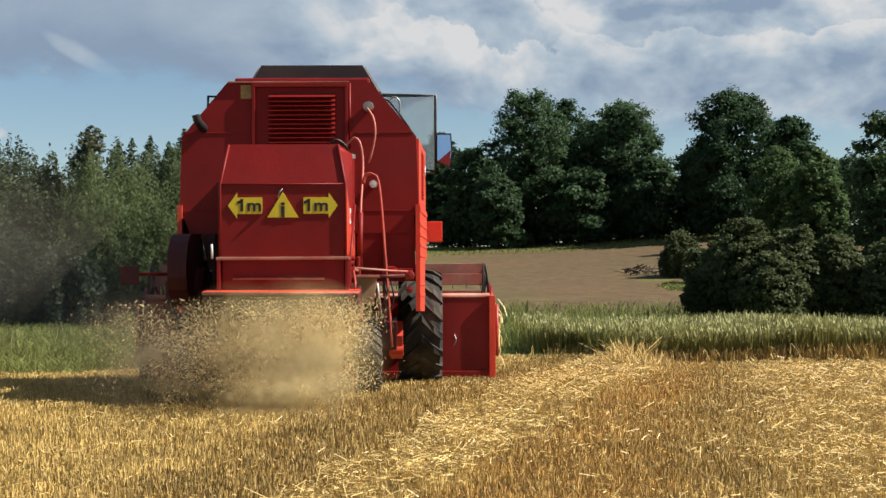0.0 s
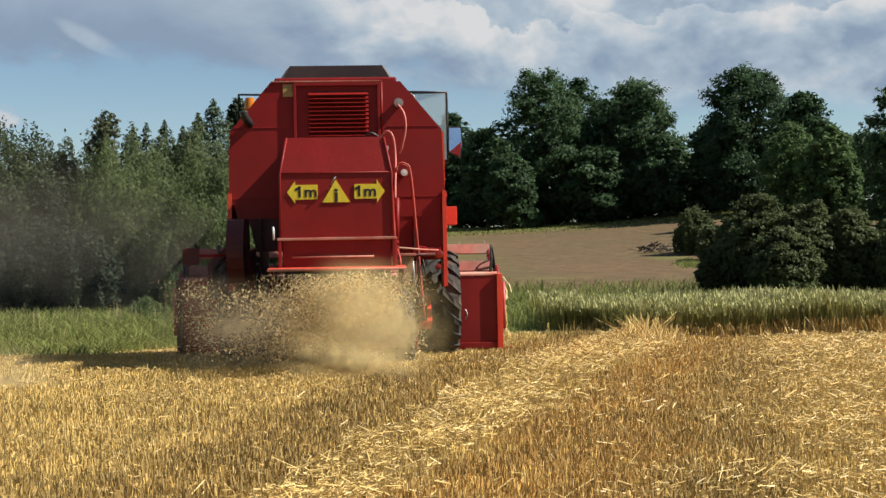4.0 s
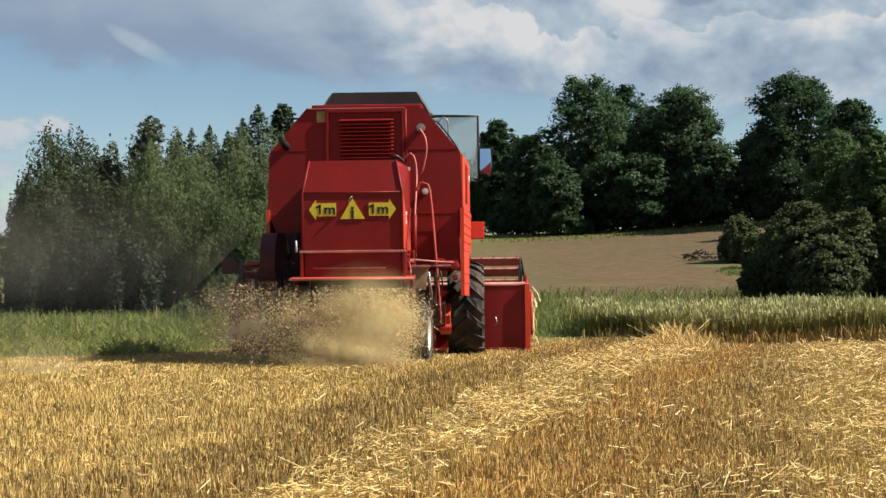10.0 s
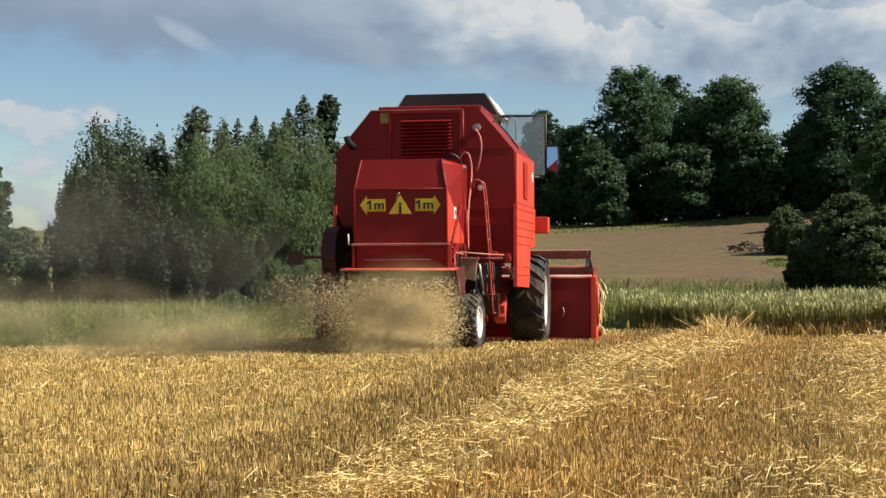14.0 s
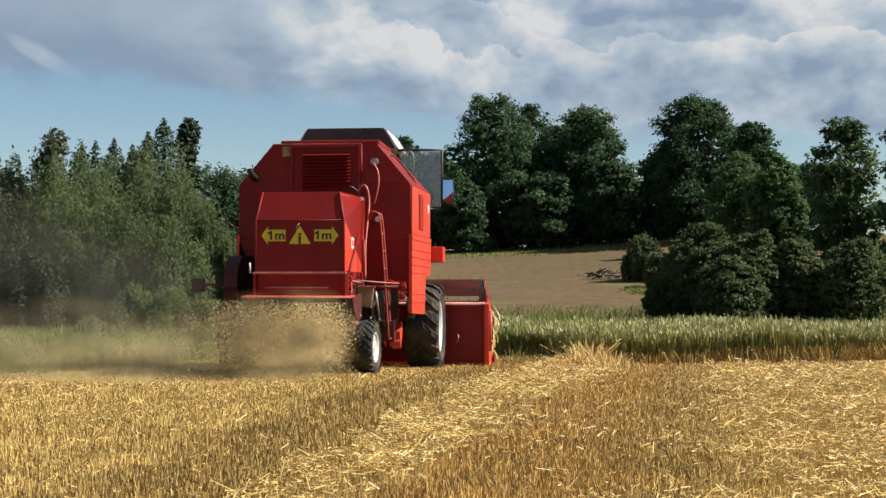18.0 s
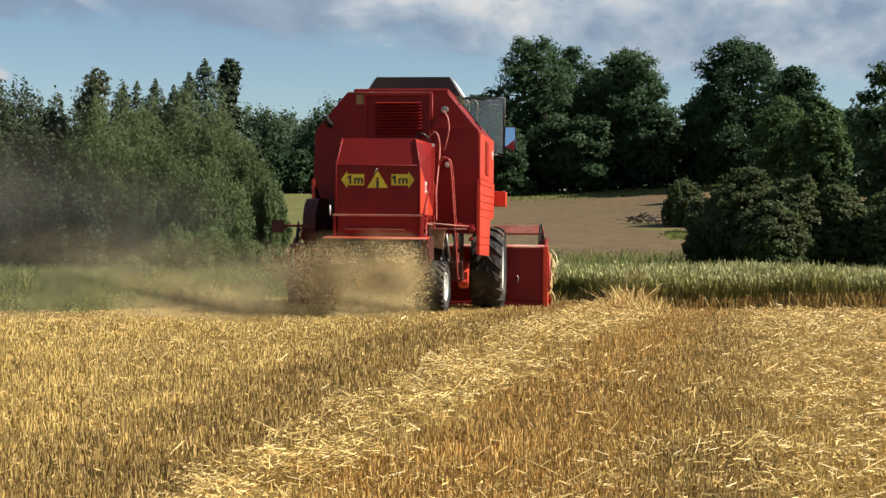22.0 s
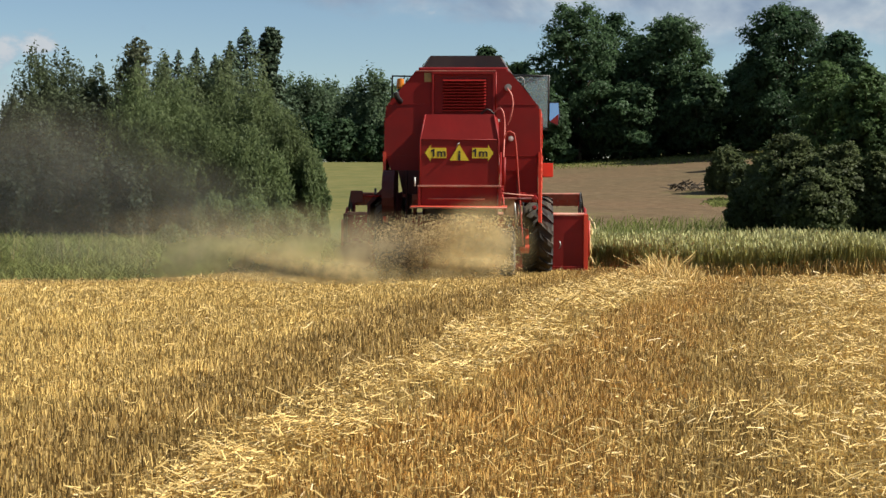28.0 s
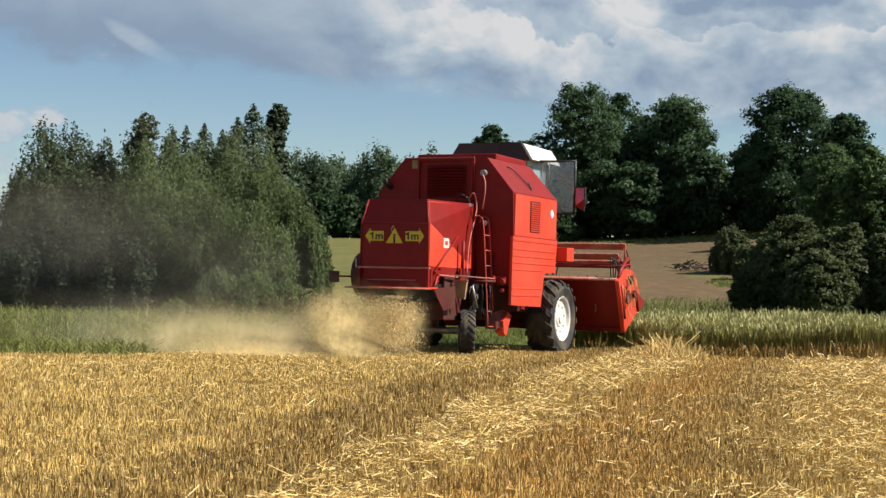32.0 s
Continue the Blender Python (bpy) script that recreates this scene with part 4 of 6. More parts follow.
    for b, d, t, hf, n in ((13.1, 58, 1.6, 1.7, 18000), (14.9, 57, 1.25, 1.7, 18000), (12.1, 59, 0.7, 1.1, 11000), (11.35, 59, -0.5, 0.75, 8000), (14.0, 55, 0.2, 1.6, 13000), (16.6, 57, 0.9, 1.4, 13000), (18.8, 56, 0.9, 1.8, 13000)):
        plant(b, d, t, hf, SHRUB, n, 0.080, label="dark leafy shrub at the foot of the hill", name="shrub", style="dome", lobes=10, category="shrub", ragged=0.18)
    # thicket to the west
    wil = "soft grey-green willow in a dense thicket"
    for b, d, t, hf in ((-10.6, 60, 4.2, 2.2), (-8.9, 58, 4.0, 2.1), (-7.5, 57, 3.9, 1.7), (-6.5, 55, 3.0, 1.4), (-5.7, 54, 1.3, 0.9),
                        (-12.4, 58, 4.2, 1.9), (-11.4, 55, 3.0, 1.9), (-9.7, 54, 2.8, 1.9), (-8.0, 53, 2.2, 1.8)):
        plant(b, d, t, hf, WILLOW, 17000, 0.075, label=wil, name="willow", style="plume", lobes=9, slim=0.40, upward=0.5, ragged=0.12)
    for b, d, t, hf in ((-9.4, 47, -0.55, 1.1), (-7.9, 46, -0.9, 1.2), (-6.6, 46, -1.2, 1.1), (-10.9, 43, -2.0, 0.8), (-5.4, 47, -1.7, 0.7)):
        plant(b, d, t, hf, WILLOW_LIGHT, 9000, 0.065, slim=0.34, upward=0.45, label="low green willow bush before the thicket", name="willow_bush", style="plume", lobes=8, category="bush", ragged=0.15)
    alder = "dusky green alder beside the willow thicket"
    for b, d, t, hf in ((-16.0, 62, 5.2, 1.6), (-15.1, 63, 5.1, 1.4), (-17.0, 59, 3.0, 1.0), (-13.9, 62, 4.5, 1.3), (-13.0, 64, 5.0, 1.5), (-11.4, 66, 5.1, 1.5), (-10.2, 68, 4.8, 1.5), (-9.0, 68, 4.9, 1.5), (-7.8, 66, 4.8, 1.4), (-14.6, 59, 3.6, 1.6), (-16.2, 58, 3.4, 1.3)):
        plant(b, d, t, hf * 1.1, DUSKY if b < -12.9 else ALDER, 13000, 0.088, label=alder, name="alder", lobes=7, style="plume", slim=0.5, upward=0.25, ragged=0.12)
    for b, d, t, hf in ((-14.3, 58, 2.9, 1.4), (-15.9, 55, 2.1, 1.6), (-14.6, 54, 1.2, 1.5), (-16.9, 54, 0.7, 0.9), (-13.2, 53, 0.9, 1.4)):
        plant(b, d, t, hf, SALLOW, 12000, 0.095, label="sallow with the thicket's shade put into its dark leaves", name="sallow", lobes=9, style="plume", ragged=0.1)
    plant(-12.4, 61, 5.15, 0.9, BIRCH, 12000, 0.075, label="grey-green birch with thin drooping twigs over the thicket", name="birch", lobes=12, style="column", slim=0.5, ragged=0.12)
    plant(-19.0, 57, 0.6, 1.2, ALDER, 7000, 0.10, label="low dusky bush at the thicket's end", name="bush", style="dome", lobes=9, category="bush")
    plant(-20.3, 60, 3.5, 1.25, OAK, 10000, 0.12, label="dark green tree at the thicket's far side", name="alder", lobes=10)
    plant(-21.8, 60, 4.6, 1.6, OAK, 10000, 0.12, label="dark green tree at the thicket's far side", name="alder", lobes=10)
    for b, d, t, s, n in ((-8.15, 82, 5.65, 1.8, 15000), (-8.75, 80, 5.1, 1.2, 10000), (-10.05, 84, 4.85, 0.8, 9000), (-10.75, 84, 4.75, 0.6, 5000), (-11.25, 84, 4.6, 0.8, 8000), (-9.35, 84, 4.6, 1.1, 12000)):
        x, y = at(b, d)
        conifer("spruce", x, y, 1.55 + d * math.tan(radians(t)) - float(ground_z(x, y)), s * 2.0, SPRUCE, n, 0.125, seed=int(-b * 50), label="dark spruce rising behind the willow thicket")
    plant(-7.2, 82, 5.65, 0.72, SPRUCE, 13000, 0.10, label="dense dark fir with a rounded top behind the thicket", name="fir", lobes=14, style="column", ragged=0.08)


make_trees()


def make_branch_pile():
    root = new("branch_pile")
    x, y = at(9.25, 96)
    root.matrix_basis = pose(x, y, float(ground_z(x, y)))
    tagged(root, "dark heap of fallen branches on the hillside", "branches")
    bm = bmesh.new()
    r = random.Random(5)
    for i in range(46):
        a = Vector((r.uniform(-1.3, 1.3), r.uniform(-0.5, 0.5), r.uniform(0.0, 0.25)))
        b = a + Vector((r.uniform(-0.9, 0.9), r.uniform(-0.4, 0.4), r.uniform(0.05, 0.5)))
        tube([a, (a + b) / 2 + Vector((0, 0, 0.06)), b], r.uniform(0.02, 0.05), 5, bm)
    part("branches", finish(bm), BARK, root)


make_branch_pile()


# ---- combine harvester ----
def stroke_text(text, size, name, mat, parent, m):
    """Raised lettering as a mesh."""
    cu = bpy.data.curves.new(name, "FONT")
    cu.body, cu.size, cu.extrude, cu.align_x, cu.align_y = text, size, 0.003, "CENTER", "CENTER"
    cu.offset = size * 0.025
    tmp = bpy.data.objects.new(name, cu)
    scene.collection.objects.link(tmp)
    me = bpy.data.meshes.new_from_object(tmp.evaluated_get(bpy.context.evaluated_depsgraph_get()))
    bpy.data.objects.remove(tmp)
    bpy.data.curves.remove(cu)
    if text[0] == "1":  # the numeral's slanting flag
        left = min(v.co.x for v in me.vertices)
        top = max(v.co.y for v in me.vertices if v.co.x < left + size * 0.2)
        bm = bmesh.new()
        bm.from_mesh(me)
        prism([(left + 0.02, top), (left + 0.02, top - size * 0.2), (left - size * 0.17, top - size * 0.32), (left - size * 0.17, top - size * 0.14)], "z", -0.003, 0.003, 0, bm)
        bmesh.ops.recalc_face_normals(bm, faces=bm.faces)
        bm.to_mesh(me)
        bm.free()
    me.materials.clear()
    me.materials.append(mat)
    ob = new(name, me)
    ob.parent, ob.matrix_basis = parent, m
    return ob


combine = tagged(new("combine_harvester"), "old red combine harvester with cab, blowing chaff over the stubble", "combine harvester")
BODY_Y = 2.10     # rear wall of the tall body
BODY = [(-0.89, 3.77), (0.89, 3.77), (1.45, 3.10), (1.48, 2.24), (1.35, 1.90), (-1.35, 1.90), (-1.48, 2.24), (-1.45, 3.10)]


def flared(bm, y0=2.1, y1=4.2, much=0.06):
    """Widens a shape towards the front."""
    for v in bm.verts:
        v.co.x *= 1 + much * max(0.0, (v.co.y - y0) / (y1 - y0))
    return bm


def make_body():
    part("body", flared(prism(BODY, "y", BODY_Y, 4.2, 0.02)), RED, combine)
    # shallow frame round the rear cooling grille
    fr = bmesh.new()
    for b in ((-0.58, 0.61, 3.71, 3.755), (-0.58, 0.61, 2.92, 2.96), (-0.58, -0.54, 2.96, 3.71), (0.57, 0.61, 2.96, 3.71)):
        box(b[0], b[1], BODY_Y - 0.05, BODY_Y + 0.01, b[2], b[3], bm=fr)
    part("grille_frame", finish(fr, bevel=0.006), RED, combine)
    # a darker sheet gives the shade behind the louvres
    grille = part("rear_grille", box(-0.37, 0.45, BODY_Y - 0.012, BODY_Y + 0.01, 3.0, 3.64, 0.004), RED_DARK, combine, "dark red sheet for the shaded opening behind louvres")
    for k in range(11):
        z = 3.02 + k * 0.0565
        lo = prism([(BODY_Y - 0.07, z - 0.006), (BODY_Y - 0.078, z), (BODY_Y - 0.012, z + 0.042), (BODY_Y - 0.006, z + 0.034)], "x", -0.37, 0.45, 0)
        part("louvre", lo, RED, grille)
    part("data_plate", box(-0.72, -0.585, BODY_Y - 0.012, BODY_Y + 0.01, 3.57, 3.74, 0.004), material("brass_plate", (0.28, 0.20, 0.06), 0.5, grain=9), combine, "tarnished yellow data plate")
    part("rear_wall", prism([(0.68, 2.3), (1.42, 2.3), (1.44, 1.30), (0.74, 1.30)], "y", BODY_Y + 0.012, BODY_Y + 0.05, 0.004), RED, combine)
    # the west half takes the red with shade in it
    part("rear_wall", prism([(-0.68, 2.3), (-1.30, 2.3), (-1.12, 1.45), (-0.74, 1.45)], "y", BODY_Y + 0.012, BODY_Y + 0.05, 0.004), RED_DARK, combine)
    # seams pressed into the rear wall
    for z in (3.14, 2.17):
        part("seam", box(-1.42, -0.70, BODY_Y - 0.008, BODY_Y + 0.01, z, z + 0.014, 0.003), RED, combine)
        part("seam", box(0.70, 1.42, BODY_Y - 0.008, BODY_Y + 0.01, z, z + 0.014, 0.003), RED, combine)
    part("corner_bead", tube([(0.63, BODY_Y - 0.02, 2.94), (0.63, BODY_Y - 0.02, 3.76)], 0.016), RED, combine)
    part("engine_deck", box(-0.86, 0.86, 2.6, 4.2, 3.76, 3.9, 0.03), RED, combine)
    # side louvres and round badge
    for sx in (-1, 1):
        vent = part("side_vent", flared(box(1.40, 1.487, 2.84, 3.34, 2.36, 2.98, 0.004) if sx > 0 else box(-1.487, -1.40, 2.84, 3.34, 2.36, 2.98, 0.004)), RED_DARK, combine)
        for k in range(14):
            z = 2.38 + k * 0.042
            x0, x1 = (1.475, 1.505) if sx > 0 else (-1.505, -1.475)
            part("louvre", flared(box(x0, x1, 2.85, 3.33, z, z + 0.02, 0)), ORANGE_RED, vent)
    part("side_panel", flared(prism([(2.15, 2.27), (2.15, 3.07), (4.16, 3.07), (4.16, 2.27)], "x", 1.44, 1.482, 0.004)), ORANGE_RED, combine, "upper side panel, sunlight put into its red")
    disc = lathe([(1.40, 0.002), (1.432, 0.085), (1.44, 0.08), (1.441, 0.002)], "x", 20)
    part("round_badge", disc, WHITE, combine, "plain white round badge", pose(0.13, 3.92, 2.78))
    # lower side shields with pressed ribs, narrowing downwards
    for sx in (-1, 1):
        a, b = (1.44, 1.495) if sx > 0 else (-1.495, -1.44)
        sh = part("side_shield", flared(prism([(2.04, 2.25), (4.2, 2.25), (4.12, 1.60), (3.58, 1.57), (3.43, 0.90), (2.03, 0.93)], "x", a, b, 0.012)), ORANGE_RED, combine, "ribbed side shield in lightened, sunlit-toned red")
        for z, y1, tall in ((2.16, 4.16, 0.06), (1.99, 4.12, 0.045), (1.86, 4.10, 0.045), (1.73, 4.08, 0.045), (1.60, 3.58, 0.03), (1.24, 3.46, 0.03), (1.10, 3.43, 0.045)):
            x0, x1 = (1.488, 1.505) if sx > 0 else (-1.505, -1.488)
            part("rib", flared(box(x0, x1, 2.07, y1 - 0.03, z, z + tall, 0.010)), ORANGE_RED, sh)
    part("side_step", box(1.5, 1.80, 4.2, 4.62, 1.84, 2.12, 0.01), ORANGE_RED, combine)
    part("rear_lamp_bracket", box(1.02, 1.40, 1.90, 1.98, 1.34, 1.46, 0.008), RED, combine)
    for x, mat, lb in ((1.16, REDLENS, "red rear lamp"), (1.36, REDLENS, "dusty red indicator lamp"), (-1.36, REDLENS, "red rear lamp")):
        part("rear_lamp", lathe([(1.84, 0.003), (1.845, 0.055), (1.87, 0.065), (1.92, 0.065), (1.925, 0.003)], "y", 18), mat, combine, lb, pose(x, 0, 1.37 if x > 1.3 else 1.42))
    part("reflector", lathe([(1.84, 0.003), (1.845, 0.04), (1.89, 0.045), (1.895, 0.003)], "y", 14), REDLENS, combine, "", pose(1.36, 0, 1.20))
    # work light at the upper right of the rear wall
    wl = part("work_light", lathe([(-0.06, 0.002), (-0.06, 0.06), (0.0, 0.068), (0.08, 0.04), (0.1, 0.003)], "y", 20), GREY, combine, "round grey work lamp", pose(0.86, BODY_Y - 0.06, 3.46))
    part("lens", lathe([(-0.066, 0.002), (-0.063, 0.06), (-0.058, 0.06), (-0.057, 0.002)], "y", 20), GREY, wl)
    wl = part("work_light", lathe([(-0.05, 0.002), (-0.05, 0.05), (0.0, 0.055), (0.06, 0.035), (0.07, 0.003)], "y", 16), GREY, combine, "small lamp low on the wall", pose(0.92, BODY_Y - 0.05, 2.50))
    part("lens", lathe([(-0.055, 0.002), (-0.052, 0.045), (-0.049, 0.045), (-0.048, 0.002)], "y", 16), WHITE, wl)
    # grab handle and its bracket on the sloping shoulder
    part("grab_handle", tube(curve_points([(1.02, 2.75, 3.62), (1.10, 2.80, 3.62), (1.36, 3.10, 3.30), (1.42, 3.18, 3.16)]), 0.014, 6), BLACK, combine, "thin dark grab handle")
    part("handle_stay", tube([(1.24, 3.30, 3.36), (1.30, 3.22, 3.36), (1.42, 3.36, 3.16)], 0.016, 6), RED_DARK, combine)
    part("rain_strip", box(-0.88, 0.62, BODY_Y - 0.03, BODY_Y + 0.01, 3.765, 3.785, 0.004), WORN, combine, "pale worn top edge")
    part("filler_cap", lathe([(0, 0.09), (0.05, 0.09), (0.06, 0.06), (0.06, 0.002)], "z", 18), GREY, combine, "", pose(0.62, 1.85, 2.80))


def narrowed(bm):
    """Draws the hood's upper edge in."""
    for v in bm.verts:
        v.co.x *= 1 - 0.14 * max(0.0, (v.co.z - 2.37) / 0.45) * max(0.0, 1 - v.co.y / 2.2)
    return bm


def make_hood():
    hood = part("straw_hood", narrowed(prism([(0.0, 1.56), (0.0, 2.37), (0.10, 2.82), (2.12, 2.86), (2.12, 1.55), (0.35, 1.42)], "x", -0.69, 0.69, 0.015)), RED, combine)
    part("lower_panel", box(-0.67, 0.67, 0.03, 0.10, 1.2, 1.555, 0.008), RED, hood, "darker lower rear panel")
    part("cross_bar", box(-0.73, 0.73, -0.045, 0.03, 1.545, 1.58, 0.008), WORN, hood)
    part("cross_rod", tube([(-0.55, 0.0, 1.34), (0.45, 0.0, 1.34)], 0.012), WORN, hood)
    for sx in (-1, 1):
        part("side_bracket", box(sx * 0.70 - 0.02, sx * 0.70 + 0.02, -0.04, 0.10, 1.20, 1.56, 0.006), RED, hood)
        part("edge_strip", tube([(sx * 0.685, -0.012, 1.58), (sx * 0.685, -0.012, 2.37), (sx * 0.60, 0.09, 2.815)], 0.014), RED, hood)
    part("fold_strip", tube([(-0.68, -0.008, 2.375), (0.68, -0.008, 2.375)], 0.008), RED, hood)
    part("latch", tube([(-0.77, -0.02, 1.56), (-0.775, -0.03, 1.72)], 0.013), WHITE, hood, "pale latch lever")
    part("hook", tube(curve_points([(-0.05, -0.02, 2.22), (-0.03, -0.07, 2.28), (0.0, -0.05, 2.32)]), 0.009, 6), GREY, hood)
    part("deflector", prism([(-0.30, 1.175), (-0.31, 1.20), (0.12, 1.225), (0.12, 1.20)], "x", -0.84, 0.84, 0.004), ORANGE_RED, hood, "worn red deflector lip")
    part("deflector_edge", tube([(-0.84, -0.305, 1.185), (0.84, -0.305, 1.185)], 0.016), WORN, hood)
    for sx in (-1, 1):
        part("chopper_side", prism([(0.0, 1.20), (0.95, 1.25), (0.95, 0.86), (0.45, 0.80)], "x", sx * 0.80 - 0.015, sx * 0.80 + 0.015, 0.005), RED_DARK, hood)
    part("side_panel", narrowed(prism([(0.04, 1.60), (0.04, 2.36), (0.13, 2.79), (1.95, 2.82), (1.95, 1.60)], "x", 0.66, 0.695, 0.003)), ORANGE_RED, hood, "straw hood's side, its red lightened for sunlight")
    # stays and lever on the hood's right flank
    part("stay", tube([(0.72, 0.18, 1.50), (0.73, 1.20, 2.20)], 0.015), RED, hood)
    part("stay", tube([(0.73, 0.28, 1.45), (0.76, 1.15, 1.43)], 0.018), WORN, hood)
    part("hinge", box(0.69, 0.74, 0.03, 0.12, 1.24, 1.56, 0.012), RED, hood)
    part("clamp_plate", prism([(0.16, 1.30), (0.18, 1.52), (0.36, 1.54), (0.42, 1.34), (0.30, 1.24)], "x", 0.70, 0.725, 0.008), RED, hood)
    for y, z, r in ((0.20, 1.50, 0.035), (0.32, 1.44, 0.05), (0.24, 1.32, 0.03), (0.40, 1.56, 0.025)):
        part("clamp_knob", lathe([(0.72, 0.002), (0.72, r), (0.765, r * 0.9), (0.77, 0.002)], "x", 12), RED, hood, "", pose(0, y, z))
    part("clamp_lever", tube([(0.75, 0.30, 1.44), (0.78, 0.16, 1.30), (0.78, 0.10, 1.22)], 0.014, 6), PIPE_RED, hood)
    st = part("maker_sticker", box(0.688, 0.702, 0.62, 0.86, 1.96, 2.14, 0.003), WHITE, hood, "white square sticker with a red mark")
    part("mark", box(0.695, 0.706, 0.68, 0.80, 2.01, 2.09, 0.003), ORANGE_RED, st)

    def arrow(sx):
        pts = [(0.225, 2.05), (0.50, 2.05), (0.50, 2.0), (0.60, 2.14), (0.50, 2.28), (0.50, 2.23), (0.225, 2.23)]
        pts = [(sx * a, b) for a, b in pts]
        s = part("distance_sign", prism(pts, "y", -0.012, 0.002, 0), YELLOW, hood, "yellow arrow sign reading 1m")
        stroke_text("1m", 0.185, "lettering", BLACK, s, pose(sx * 0.365, -0.0125, 2.137, 90, 0, 0) @ Matrix.Diagonal((1.15, 1, 1, 1)))
    arrow(-1), arrow(1)
    tri = part("warning_triangle", prism([(-0.17, 2.01), (0.17, 2.01), (0.0, 2.29)], "y", -0.012, 0.002, 0), YELLOW, hood, "yellow triangular warning sign")
    stroke_text("i", 0.24, "lettering", BLACK, tri, pose(0, -0.0125, 2.09, 90, 0, 0) @ Matrix.Diagonal((1.2, 1, 1, 1)))


def make_pipes():
    part("exhaust_pipe", tube(curve_points([(-1.16, 2.2, 3.18), (-1.19, 2.05, 3.22), (-1.23, 1.98, 3.28), (-1.25, 1.96, 3.36)]), 0.055, 12), BLACK, combine, "black bent exhaust pipe")
    pale = material("pale_red_hose", (0.55, 0.17, 0.13), 0.5, grain=6, vary=0.15)
    part("hose", tube(curve_points([(0.85, 1.98, 3.44), (0.93, 1.92, 3.3), (0.95, 1.9, 3.1), (0.90, 1.94, 2.86), (0.86, 1.99, 2.76)]), 0.013, 8), pale, combine)
    part("hose", tube(curve_points([(0.58, 1.96, 2.96), (0.69, 1.9, 3.06), (0.77, 1.86, 2.98), (0.80, 1.84, 2.7), (0.78, 1.6, 2.1), (0.79, 1.5, 1.5)]), 0.014, 8), pale, combine)
    part("hose", tube(curve_points([(0.30, 1.93, 2.87), (0.45, 1.84, 3.03), (0.58, 1.88, 2.97), (0.62, 1.93, 2.87)]), 0.018, 8), BLACK, combine)
    part("feed_pipe", tube([(0.78, 1.30, 1.48), (0.795, 1.30, 2.12)], 0.03, 12), RED, combine)
    part("belt_guard", box(0.74, 0.79, 1.22, 1.42, 1.30, 1.60, 0.02), RED, combine)
    part("linkage_rod", tube([(0.73, 0.95, 1.46), (1.12, 1.40, 1.43), (1.34, 1.55, 1.42)], 0.013, 8), WORN, combine, "worn pale linkage rod")
    part("linkage_rod", tube([(0.98, 1.45, 1.36), (1.30, 1.70, 1.37)], 0.022, 8), RED_DARK, combine)
    part("return_flap", prism([(0.74, 1.36), (0.99, 1.34), (0.95, 1.02), (0.78, 1.06)], "y", 1.06, 1.11, 0.012), CANVAS, combine, "dusty tan canvas flap under the hood")
    part("flap_rail", box(0.72, 1.02, 1.03, 1.07, 1.345, 1.38, 0.006), WORN, combine)
    # drive gear added to give the dark and glints behind the rear wheel
    for x, y, z, r in ((0.86, 1.78, 1.08, 0.24), (0.92, 2.02, 0.82, 0.15), (0.90, 1.60, 0.80, 0.10)):
        pul = part("pulley", lathe([(-0.03, 0.03), (-0.03, r), (-0.012, r * 0.9), (0.012, r * 0.9), (0.03, r), (0.03, 0.03)], "x", 24), BLACK, combine, "black pulley added for the dark behind the wheel", pose(x, y, z))
        part("hub", lathe([(0.02, 0.002), (0.02, r * 0.22), (0.05, r * 0.2), (0.052, 0.002)], "x", 10), GREY, pul)
    part("drive_belt", tube([(0.86, 1.60, 1.24), (0.92, 1.92, 0.93)], 0.014, 6), BLACK, combine)
    part("drive_belt", tube([(0.86, 1.99, 1.20), (0.92, 2.16, 0.86)], 0.014, 6), BLACK, combine)
    # this grey rod stands in for a glint
    part("hydraulic_ram", tube([(0.98, 1.35, 1.28), (1.02, 1.50, 0.86)], 0.022, 8), GREY, combine, "grey steel rod added for a glint")
    for k, (x, y) in enumerate(((0.95, 1.45), (1.06, 1.62), (1.14, 1.80))):
        part("hose", tube(curve_points([(x, y, 1.30), (x + 0.03, y - 0.03, 1.10), (x - 0.02, y + 0.05, 0.90), (x + 0.02, y + 0.10, 0.72)]), 0.012, 6), BLACK, combine)
    # ladder hung on the right side, its rails bent over at the top
    for y in (1.74, 2.02):
        part("ladder_rail", tube(curve_points([(0.80, y, 2.50), (0.84, y, 2.60), (0.93, y, 2.60), (1.00, y, 2.46), (1.07, y, 1.6), (1.15, y, 0.50)], 5), 0.014, 8), PIPE_RED, combine)
    for k in range(7):
        z = 0.51 + k * 0.29
        x = 1.15 - (z - 0.50) * 0.073
        part("ladder_rung", tube([(x, 1.74, z), (x, 2.02, z)], 0.012, 8), PIPE_RED, combine)
    part("ladder_bracket", lathe([(-0.05, 0.003), (-0.05, 0.05), (0.05, 0.05), (0.05, 0.003)], "x", 14), RED, combine, "", pose(1.12, 2.02, 1.44))
    part("elevator_boot", prism([(1.95, 0.80), (2.35, 0.84), (2.30, 0.50), (2.02, 0.46)], "x", 0.98, 1.20, 0.02), RED_DARK, combine)
    part("elevator_foot", prism([(2.20, 0.62), (2.26, 0.38), (2.36, 0.33), (2.60, 0.72), (2.44, 0.80)], "x", 1.12, 1.27, 0.02), ORANGE_RED, combine, "bright red elevator foot")
    part("foot_roller", lathe([(-0.09, 0.003), (-0.09, 0.07), (0.09, 0.07), (0.09, 0.003)], "x", 16), ORANGE_RED, combine, "", pose(1.19, 2.28, 0.44))


